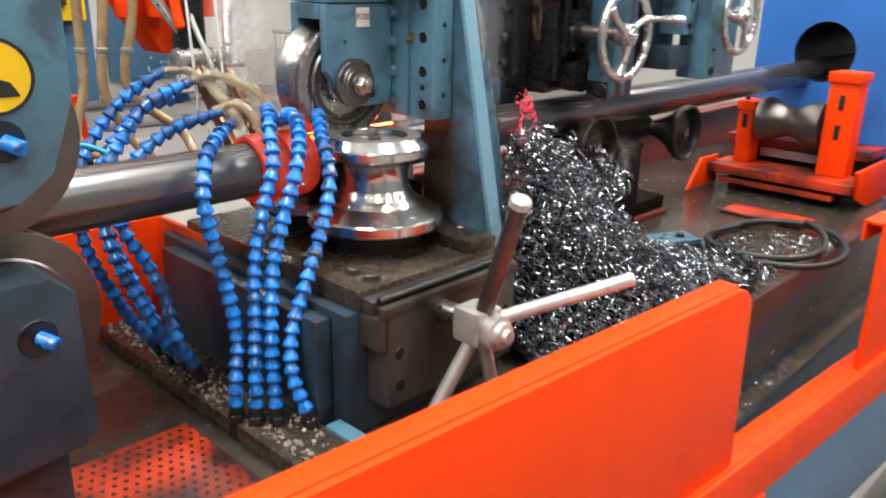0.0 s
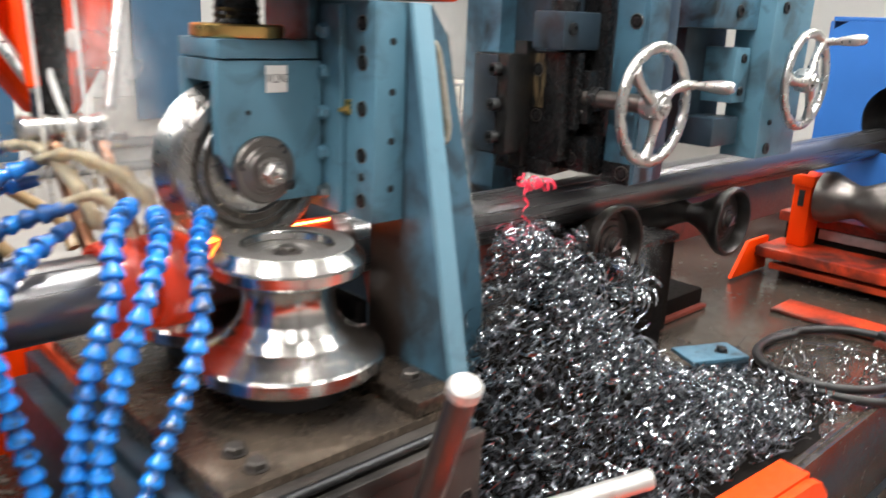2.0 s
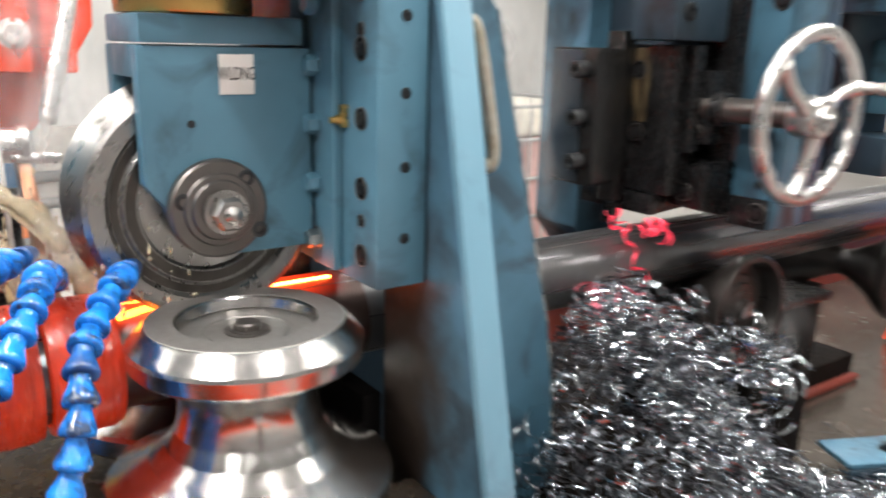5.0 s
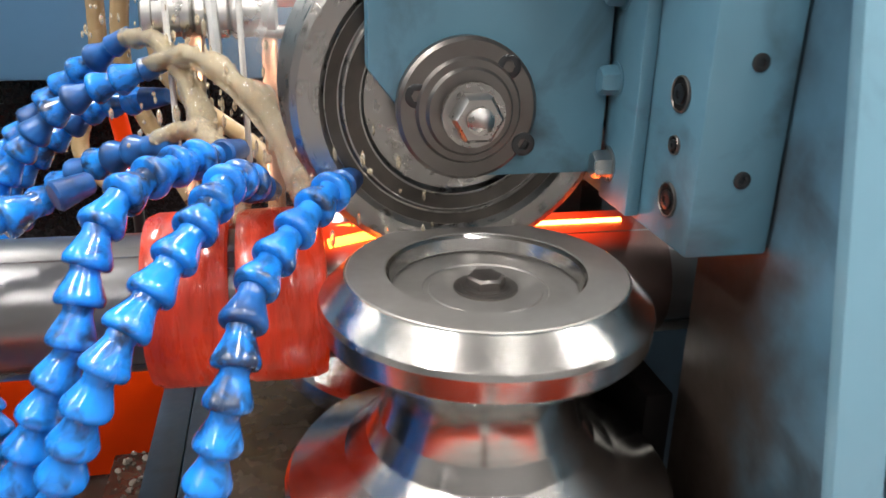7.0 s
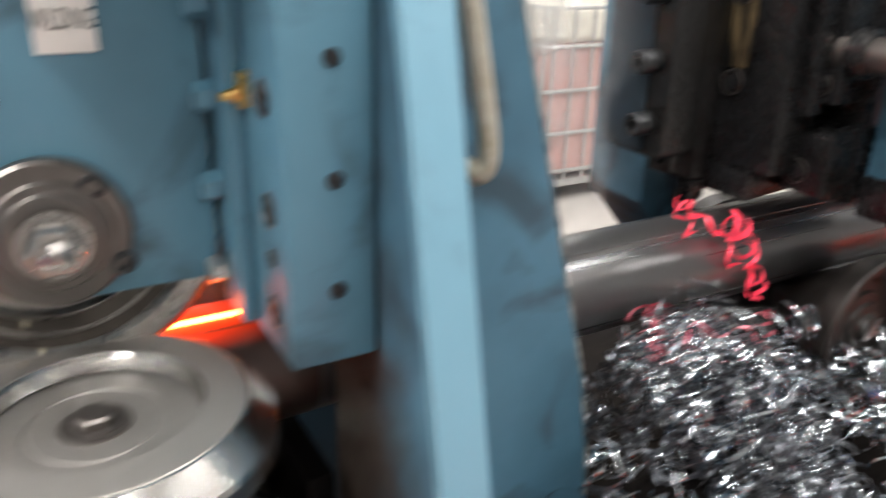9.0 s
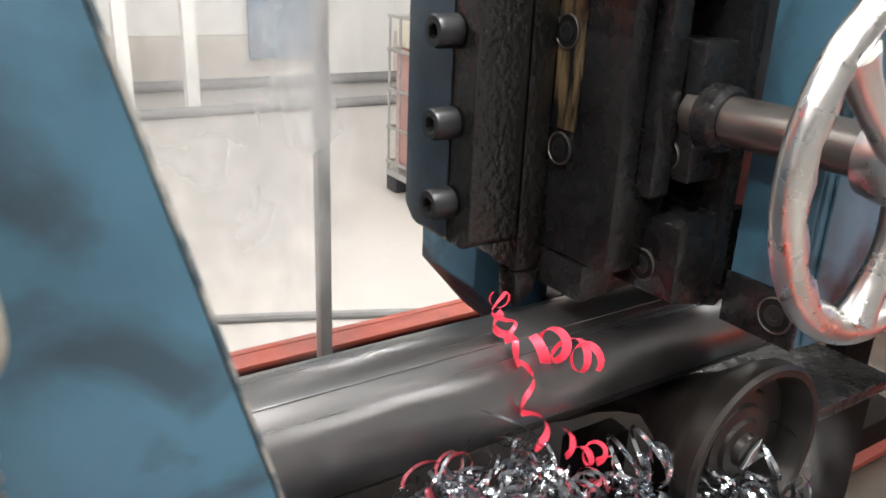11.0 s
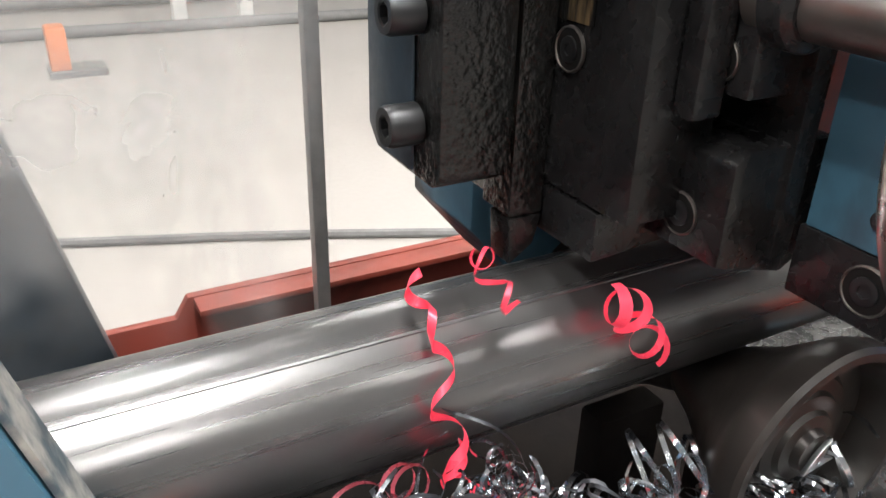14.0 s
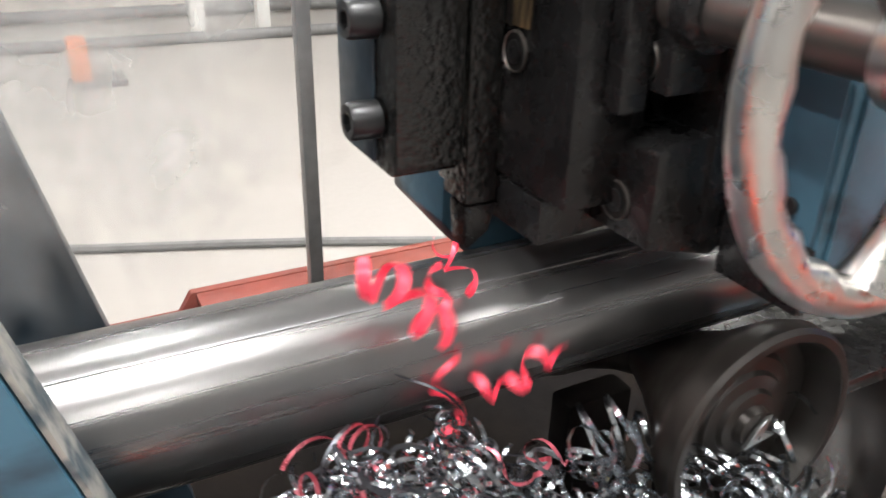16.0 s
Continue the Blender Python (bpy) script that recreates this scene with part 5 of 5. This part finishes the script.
for i in range(N):
    a = 2 * math.pi * i / N
    c, s_ = math.cos(a), math.sin(a)
    q = min(0.30 / max(abs(c), 1e-6), (0.255 if s_ > 0 else 0.44) / max(abs(s_), 1e-6))
    sq.append(b.verts.new((2.90, 1.12 + q * c + (0.0), 1.345 + q * s_)))
for i in range(N):
    b.faces.new((ring[i], ring[(i + 1) % N], sq[(i + 1) % N], sq[i]))
back = bmesh.ops.extrude_face_region(b, geom=b.faces[:])
bmesh.ops.translate(b, verts=[v for v in back["geom"] if isinstance(v, bmesh.types.BMVert)], vec=(0.012, 0, 0))
bmesh.ops.recalc_face_normals(b, faces=b.faces[:])
part("front_sheet", b, "box_blue", cb, smooth=0)
part("hole_sleeve", lathe([(0.098, 2.905), (0.098, 4.19)], "x", (0, 1.2, 1.338), 48), "black", cb)
part("top_sheet", box(2.90, 4.2, 0.82, 1.42, 1.60, 1.612, 0.002), "box_blue", cb)
part("near_side", box(2.913, 4.2, 0.808, 0.82, 0.905, 1.60, 0.002), "box_blue", cb)
part("far_side", box(2.913, 4.2, 1.42, 1.432, 0.905, 1.60, 0.002), "box_blue", cb)
tagged(cb, "bright blue cooling box with a round pipe opening", "machine housing")

# loose coil of black hose on the bed
ch = []
for k in range(90):
    a = -0.9 + 2 * math.pi * k / 42
    rr = 0.175 + 0.018 * math.sin(k * 0.21) - (0.02 if k > 55 else 0)
    ch.append(Vector((2.09 + rr * 1.15 * math.cos(a), 0.975 + rr * 0.9 * math.sin(a), BED + 0.009 + 0.011 * (k / 42) + 0.006 * math.sin(k * 0.3))))
tagged(link("black_hose", tube(ch, 0.0085, 10), "black"), "loose coil of wet black rubber hose on the bed", "hose")

# ---------------------------------------------------------------- turnings
def heap_height(x, y):
    """Height of the heap of turnings above the bed."""
    h = 0.312 * math.exp(-(((x - 1.29) / 0.17) ** 2 + ((y - 1.17) / 0.15) ** 2))
    h += 0.12 * math.exp(-(((x - 1.40) / 0.27) ** 2 + ((y - 1.02) / 0.16) ** 2))
    h += 0.085 * math.exp(-(((x - 1.43) / 0.10) ** 2 + ((y - 1.20) / 0.045) ** 2))
    h += 0.035 * math.exp(-(((x - 1.75) / 0.28) ** 2 + ((y - 0.98) / 0.12) ** 2))
    return h


def curl(b, at, r, turns, rise, wide, rng, n=10):
    """A short twisted ribbon."""
    rot = Euler((rng.uniform(0, 6.28), rng.uniform(0, 6.28), rng.uniform(0, 6.28))).to_matrix()
    prev = None
    for i in range(n + 1):
        a = 2 * math.pi * turns * i / n
        rr = r * (1 + 0.25 * math.sin(a * 0.7))
        c = Vector((rr * math.cos(a), rr * math.sin(a), rise * i / n))
        e = Vector((0.25 * math.cos(a), 0.25 * math.sin(a), 1)).normalized() * wide * (0.5 if i in (0, n) else 1)
        p = [b.verts.new(at + rot @ (c + e * 0.5)), b.verts.new(at + rot @ (c - e * 0.5))]
        if prev:
            b.faces.new((prev[0], prev[1], p[1], p[0]))
        prev = p


def turnings(name, mat, count, seed, lo=0.0, hi=1.0):
    rng = random.Random(seed)
    b = bmesh.new()
    made = 0
    while made < count:
        x, y = (rng.gauss(1.42, 0.24), rng.gauss(1.05, 0.12)) if rng.random() < 0.4 else (rng.uniform(1.09, 1.75), rng.uniform(0.88, 1.22))
        if not (1.09 < x < 2.05 and 0.87 < y < 1.30):
            continue
        if y > 1.15 and x < 1.245:
            continue
        h = heap_height(x, y)
        if h < 0.012 and rng.random() > 0.5 - (x - 1.7) * 0.8:
            continue
        z = BED + 0.004 + h * rng.uniform(0.62, 1.06) ** 0.5
        if z > PZ - 0.04 and y > PY - 0.06:
            continue
        s = rng.choice((0.8, 1.2, 1.6, 2.1))
        curl(b, Vector((x, y, z)), 0.0055 * s, rng.uniform(0.3, 1.4), rng.uniform(0.004, 0.018) * s, rng.uniform(0.0016, 0.0032), rng)
        made += 1
    return tagged(link(name, b, mat, smooth=60), "heap of curled blue-grey steel turnings on the bed", "swarf", kind="stuff")


turnings("steel_turnings", "chip", 3000, 1)
turnings("dark_turnings", "chip_dark", 3300, 2)
# body of the heap; its black stands for the shade between the curls
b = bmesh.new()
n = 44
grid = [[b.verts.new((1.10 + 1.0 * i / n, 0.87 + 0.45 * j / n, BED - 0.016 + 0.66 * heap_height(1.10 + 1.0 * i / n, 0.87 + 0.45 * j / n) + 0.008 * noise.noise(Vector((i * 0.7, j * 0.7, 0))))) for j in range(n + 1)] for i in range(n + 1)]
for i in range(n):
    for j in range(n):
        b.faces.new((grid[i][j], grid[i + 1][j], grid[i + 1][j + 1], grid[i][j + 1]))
tagged(link("packed_turnings", b, "sole_black"), "packed turnings under the loose heap, black with the shade between curls", "swarf", kind="stuff")

# larger tangled curls at the crest of the heap
def tangle(seed, mat, at, size=0.03, loops=4, wide=0.0021):
    rng = random.Random(seed)
    knot = thing("tangled_curl", Matrix.Translation(at))
    for k in range(loops):
        b = bmesh.new()
        curl(b, Vector((rng.gauss(0, size * 0.4), rng.gauss(0, size * 0.4), rng.gauss(0, size * 0.3))), size * rng.uniform(0.25, 0.6), rng.uniform(0.8, 2.4), rng.uniform(0.3, 1.2) * size, wide, rng, 26)
        part("ribbon", b, mat, knot, smooth=60)
    return tagged(knot, "loose tangle of bright curled turnings", "turnings", "tangled curls")


rng = random.Random(8)
for k in range(24):
    x, y = rng.uniform(1.25, 1.52), rng.uniform(1.10, 1.20)
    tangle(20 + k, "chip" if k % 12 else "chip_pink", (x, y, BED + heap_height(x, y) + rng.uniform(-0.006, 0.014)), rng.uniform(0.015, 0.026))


for k in range(10):
    x, y = rng.uniform(1.34, 1.55), rng.uniform(1.165, 1.19)
    tangle(80 + k, "chip", (x, y, 1.198 - 0.22 * abs(x - 1.38) + rng.uniform(-0.012, 0.008)), rng.uniform(0.026, 0.036), 3, 0.0032)
for k in range(18):
    x, y = rng.uniform(1.33, 1.60), rng.uniform(1.12, 1.195)
    tangle(120 + k, "chip", (x, y, 1.206 - 0.25 * abs(x - 1.41) - 0.5 * (1.195 - y) + rng.uniform(-0.02, 0.014)), rng.uniform(0.026, 0.04), 4, 0.003)
b = bmesh.new()
for k in range(420):
    x, y = rng.uniform(1.45, 2.25), rng.triangular(0.87, 1.15, 0.9)
    curl(b, Vector((x, y, BED + 0.005)), 0.005 * rng.uniform(0.6, 1.5), rng.uniform(0.4, 1.5), rng.uniform(0.002, 0.012), 0.0024, rng)
for k in range(60):
    curl(b, Vector((rng.uniform(1.4, 2.0), rng.uniform(0.805, 0.84), 0.685)), 0.005 * rng.uniform(0.6, 1.4), rng.uniform(0.4, 1.5), rng.uniform(0.002, 0.01), 0.0024, rng)
tagged(link("strewn_turnings", b, "chip", smooth=60), "bright turnings strewn over the bed and gutter", "swarf", kind="stuff")


def coil_ribbon(points, radius, turns, wide, name, mat, label, at, seed=0):
    """A springy ribbon wound round a smooth axis, its width lying along the axis."""
    rng = random.Random(seed)
    steps = max(24, int(turns * 22))
    axis = spline(points, max(4, steps // (len(points) - 1)))
    b = bmesh.new()
    prev, up = None, Vector((0.2, 0.3, 1)).normalized()
    k = len(axis)
    ph = [rng.uniform(0, 6.28) for _ in range(3)]
    for i, q in enumerate(axis):
        d = (axis[min(i + 1, k - 1)] - axis[max(i - 1, 0)]).normalized()
        u = (up - d * up.dot(d)).normalized()
        up = u
        v = d.cross(u)
        s = i / (k - 1)
        a = 2 * math.pi * turns * s + 0.6 * math.sin(5 * s + ph[0])
        r = radius * (0.7 + 0.45 * math.sin(7 * s + ph[1]) ** 2 + 0.2 * math.sin(17 * s + ph[2]))
        c = q + r * (math.cos(a) * u + math.sin(a) * v)
        e = (d + 0.35 * (math.cos(a) * u + math.sin(a) * v)).normalized() * wide * (0.5 + 0.1 * math.sin(23 * s))
        p = [b.verts.new(c + e), b.verts.new(c - e)]
        if prev:
            b.faces.new((prev[0], prev[1], p[1], p[0]))
        prev = p
    return tagged(link(name, b, mat, smooth=60, at=at), label, "turning", "hot turnings")


TIP = (1.384, 1.258, 1.318)
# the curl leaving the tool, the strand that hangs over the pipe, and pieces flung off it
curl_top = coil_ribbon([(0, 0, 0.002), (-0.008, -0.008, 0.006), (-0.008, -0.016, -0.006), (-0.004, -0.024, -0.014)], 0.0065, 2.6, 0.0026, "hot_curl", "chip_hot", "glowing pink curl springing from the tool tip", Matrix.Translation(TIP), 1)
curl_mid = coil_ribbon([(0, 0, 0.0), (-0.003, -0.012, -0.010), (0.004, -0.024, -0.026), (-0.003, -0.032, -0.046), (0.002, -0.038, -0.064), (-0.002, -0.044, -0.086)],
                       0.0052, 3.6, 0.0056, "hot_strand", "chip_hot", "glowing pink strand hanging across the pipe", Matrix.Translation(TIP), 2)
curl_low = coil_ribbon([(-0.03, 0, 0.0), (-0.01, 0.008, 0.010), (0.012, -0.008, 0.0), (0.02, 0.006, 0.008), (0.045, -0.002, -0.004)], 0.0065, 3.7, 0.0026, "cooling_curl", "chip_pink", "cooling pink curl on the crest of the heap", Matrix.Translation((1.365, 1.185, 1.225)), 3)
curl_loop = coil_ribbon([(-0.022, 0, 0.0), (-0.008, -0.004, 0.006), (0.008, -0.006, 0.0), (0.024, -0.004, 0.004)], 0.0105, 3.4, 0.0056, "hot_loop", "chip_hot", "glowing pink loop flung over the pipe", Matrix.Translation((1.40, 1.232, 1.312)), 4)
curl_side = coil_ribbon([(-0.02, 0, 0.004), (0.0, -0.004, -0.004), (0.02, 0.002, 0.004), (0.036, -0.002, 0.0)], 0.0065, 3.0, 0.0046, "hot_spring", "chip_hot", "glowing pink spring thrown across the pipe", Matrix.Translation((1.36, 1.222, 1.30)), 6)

# ---------------------------------------------------------------- behind the mill
post = tagged(link("conduit_post", box(1.428, 1.442, 1.634, 1.648, BED + 0.005, 2.3, 0.0015), "galv"), "thin square galvanised post behind the pipe", "post")
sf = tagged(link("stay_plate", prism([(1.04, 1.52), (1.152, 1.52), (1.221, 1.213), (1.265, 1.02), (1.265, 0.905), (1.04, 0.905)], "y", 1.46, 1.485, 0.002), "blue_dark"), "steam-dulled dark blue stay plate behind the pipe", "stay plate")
fr = thing("floor_cable")
part("cable", tube([Vector((-1 + 0.4 * k, 4.231 - 0.409 * (0.4 * k - 2.286) + 0.02 * math.sin(k), 0.02)) for k in range(26)], 0.02, 8), "cable_grey", fr)
tagged(fr, "dark cable lying across the concrete floor", "cable")
for z, r, y in ((0.05, 0.05, 8.3), (0.08, 0.06, 9.6)):
    rr = tagged(link("floor_pipe", rod((-5.5, y + 0.25, z), (10.5, y - 0.3, z), r, 12), "cable_grey"), "grey pipe run along the foot of the wall", "pipe run")
ct = thing("orange_stop", pose(1.5, 7.1, 0))
part("block", box(-0.06, 0.07, -0.1, 0.1, 0.0, 0.34, 0.02), "orange_pale", ct)
part("foot", box(-0.08, 0.3, -0.14, 0.14, 0.001, 0.05, 0.01), "cable_grey", ct)
tagged(ct, "small orange floor stop by the far wall", "floor stop")
rk = thing("steel_gantry", pose(2.87, 8.5, 0))
for x in (-0.25, 0.35):
    part("leg", box(x - 0.06, x + 0.06, -0.06, 0.06, 0.0, 1.9, 0.01), "wall", rk)
part("beam", box(-0.6, 0.7, -0.07, 0.07, 1.91, 2.1, 0.01), "wall", rk)
tagged(rk, "pale steel frame standing by the far wall", "frame")

ibc = thing("tank_container", pose(3.62, 4.45, 0, 0, 0, -1))
part("tank", box(0.03, 1.17, 0.03, 0.97, 0.16, 0.94, 0.05, 4), "ibc_pink", ibc, "pinkish liquid seen through milky plastic")
part("tank_top", box(0.03, 1.17, 0.03, 0.97, 0.942, 1.13, 0.05, 4), "ibc_white", ibc)
part("pallet", box(0, 1.2, 0, 1.0, 0.10, 0.145, 0.006), "galv", ibc)
for y in (0.0, 0.42, 0.86):
    for x in (0.0, 0.5, 1.06):
        part("pallet_foot", box(x, x + 0.14, y, y + 0.14, 0.0, 0.099, 0.006), "dark_plastic", ibc)
for z in (0.20, 0.43, 0.68, 0.93, 1.14):
    part("hoop", tube(spline([(0, 0, z), (1.2, 0, z), (1.2, 1.0, z), (0, 1.0, z), (0, 0, z)], 1), 0.012, 8), "galv", ibc)
for k in range(8):
    part("bar", rod((0, 0.02 + 0.137 * k, 0.145), (0, 0.02 + 0.137 * k, 1.15), 0.009, 8), "galv", ibc)
for k in range(9):
    part("bar", rod((0.05 + 0.137 * k, 0, 0.145), (0.05 + 0.137 * k, 0, 1.15), 0.009, 8), "galv", ibc)
tagged(ibc, "caged plastic tank half full of pinkish liquid on a pallet", "tank")


# ---------------------------------------------------------------- steam
def wisp(x, y, z, w, h, turn, seed):
    """A thin crumpled sheet of steam, one unit in radius before its size is set in the mesh."""
    b = bmesh.new()
    n = 12
    off = Vector((seed * 3.1, seed * 1.7, 0))
    g = [[b.verts.new((-1 + 2 * i / n, 0.35 * noise.noise(Vector((i * 0.22, j * 0.22, 0)) + off), -1 + 2 * j / n)) for j in range(n + 1)] for i in range(n + 1)]
    for i in range(n):
        for j in range(n):
            b.faces.new((g[i][j], g[i + 1][j], g[i + 1][j + 1], g[i][j + 1]))
    o = link("steam_wisp", b, "steam", smooth=80, at=pose(x, y, z, 0, 0, turn) @ Matrix.Diagonal((w, w, h, 1)))
    return tagged(o, "thin white wisp of steam drifting off the hot weld", "steam", "steam wisps")


STEAM = [wisp(*a) for a in (
    (0.80, 1.36, 1.47, 0.085, 0.13, -30, 1), (0.84, 1.40, 1.40, 0.10, 0.10, -40, 2), (0.83, 1.44, 1.50, 0.07, 0.12, -35, 3), (0.88, 1.33, 1.36, 0.10, 0.09, -25, 4), (0.97, 1.32, 1.33, 0.09, 0.05, -15, 16), (0.85, 1.29, 1.33, 0.06, 0.05, -20, 17), (0.83, 1.30, 1.345, 0.06, 0.06, -10, 20), (0.86, 1.31, 1.36, 0.07, 0.07, -20, 21), (0.985, 1.295, 1.325, 0.06, 0.035, -12, 22),
    (1.24, 1.24, 1.42, 0.06, 0.16, -42, 5), (1.30, 1.36, 1.46, 0.08, 0.18, -40, 6), (1.27, 1.38, 1.36, 0.09, 0.07, -25, 7),
    (1.20, 1.36, 1.42, 0.12, 0.15, -15, 9), (1.18, 1.42, 1.36, 0.14, 0.20, -15, 10), (1.15, 1.40, 1.30, 0.10, 0.14, -18, 18), (1.66, 1.19, 1.13, 0.06, 0.10, -42, 11),
    (1.23, 1.40, 1.50, 0.14, 0.14, -20, 15))]


# ---------------------------------------------------------------- what moves
def motions():
    # pipe running through the mill
    walk(pipe, [(0.0, pose(0, PY, PZ)), (16.0, pose(2.4, PY, PZ))])
    # rolls turned by it
    rate = 0.15 / 0.083
    steps = [16.0 * k / 30 for k in range(31)]
    walk(disc, [(t, pose(AX, 1.268, AZ, 0, math.degrees(rate * t), 0)) for t in steps])
    walk(side_body_near, [(t, pose(0, 0, 0, 0, 0, math.degrees(-rate * t))) for t in steps])
    walk(side_body_far, [(t, pose(0, 0, 0, 0, 0, math.degrees(rate * t))) for t in steps])
    # hot turnings springing and falling at the tool: seconds, x, z, turn in the plane of the pipe
    r = random.Random(3)

    def j(a):
        return r.uniform(-a, a)

    walk(curl_top, [(0.25 * k, pose(TIP[0] - 0.006 + j(0.004), TIP[1] - 0.004, TIP[2] + 0.006 + j(0.003), j(15), j(20), 20 + j(30))) for k in range(65)])
    walk(curl_low, [(0.5 * k, pose(1.375 + 0.03 * math.sin(k * 0.4) + j(0.006), 1.183 + j(0.003), 1.222 + j(0.003), j(12), j(14), j(20))) for k in range(33)])
    strand = [(0.0, 1.362, 1.320, 25), (1.0, 1.372, 1.322, 30), (2.0, 1.384, 1.322, 20), (3.0, 1.388, 1.320, -20), (4.2, 1.38, 1.32, 5), (5.5, 1.386, 1.322, -25), (7.0, 1.378, 1.32, 10), (8.5, 1.384, 1.318, -15), (9.0, 1.386, 1.322, -30), (9.8, 1.382, 1.318, -42), (10.2, 1.384, 1.316, -35),
              (11.3, 1.376, 1.318, 5), (12.3, 1.374, 1.318, 14), (12.5, 1.374, 1.318, 13), (13.0, 1.384, 1.316, 34), (13.5, 1.358, 1.318, 0), (14.0, 1.344, 1.326, 2), (14.5, 1.354, 1.318, 0), (15.0, 1.316, 1.318, -4), (15.5, 1.398, 1.312, -22), (16.0, 1.378, 1.312, 12)]
    walk(curl_mid, [(t, pose(x, TIP[1] - 0.004, z, 0, a, 0)) for t, x, z, a in strand])
    loop = [(0.0, 1.352, 1.300, 60), (1.0, 1.372, 1.312, 20), (2.0, 1.388, 1.316, 0), (2.6, 1.402, 1.312, -10), (3.2, 1.412, 1.318, 10), (4.2, 1.41, 1.312, 40), (5.5, 1.42, 1.306, 10), (7.0, 1.40, 1.31, -30), (8.5, 1.40, 1.308, 20), (9.0, 1.405, 1.300, 50), (9.8, 1.430, 1.268, 80), (10.2, 1.415, 1.285, 50),
            (11.3, 1.40, 1.30, 20), (12.3, 1.384, 1.298, 60), (12.5, 1.374, 1.300, 70), (13.0, 1.398, 1.304, 25), (13.25, 1.396, 1.315, 10), (13.5, 1.394, 1.330, -10), (13.75, 1.425, 1.312, 20), (14.0, 1.440, 1.292, 50), (14.25, 1.43, 1.320, 10), (14.5, 1.412, 1.342, -15), (14.75, 1.38, 1.345, 0), (15.0, 1.352, 1.342, 12),
            (15.25, 1.375, 1.342, 5), (15.5, 1.398, 1.345, -12), (15.75, 1.37, 1.335, 10), (16.0, 1.340, 1.318, 40)]
    walk(curl_loop, [(t, pose(x, 1.222, z, 10 * math.sin(7 * t), a, 14 * math.sin(5 * t))) for t, x, z, a in loop])
    spring = [(0.0, 1.325, 1.262, 70), (1.4, 1.318, 1.316, 20), (2.0, 1.36, 1.322, 10), (2.6, 1.375, 1.314, 25), (3.2, 1.39, 1.316, 0), (5.5, 1.40, 1.312, 0), (7.0, 1.38, 1.306, 20), (9.0, 1.425, 1.272, 65), (9.8, 1.452, 1.240, 75), (10.2, 1.445, 1.236, 60),
              (11.3, 1.41, 1.225, 30), (12.3, 1.395, 1.216, 14), (12.5, 1.392, 1.216, 10), (13.0, 1.372, 1.226, 20), (13.5, 1.366, 1.236, 60), (14.0, 1.346, 1.240, 70), (14.5, 1.362, 1.232, 60), (15.0, 1.330, 1.322, 15), (15.5, 1.376, 1.338, -10), (16.0, 1.398, 1.262, -8)]
    walk(curl_side, [(t, pose(x, 1.212, z, 0, a, 0)) for t, x, z, a in spring])
    # steam swaying upwards and back
    for n_, w_ in enumerate(STEAM):
        m0 = w_.matrix_basis.copy()
        p0, turn_ = m0.translation, math.degrees(m0.to_euler().z)
        walk(w_, [(1.0 * k, pose(p0.x + 0.012 * math.sin(1.3 * k + n_), p0.y + 0.006 * math.sin(0.9 * k + 2 * n_), p0.z + 0.015 * math.sin(1.1 * k + 1.7 * n_), 0, 0, turn_ + 6 * math.sin(k + n_))) for k in range(17)])
    # coolant streams shivering
    for n_, w_ in enumerate(WATER):
        walk(w_, [(0.4 * k, pose(0.002 * math.sin(3.1 * k + n_), 0.002 * math.cos(2.3 * k + n_), 0, 0, 0, 0)) for k in range(41)])


motions()
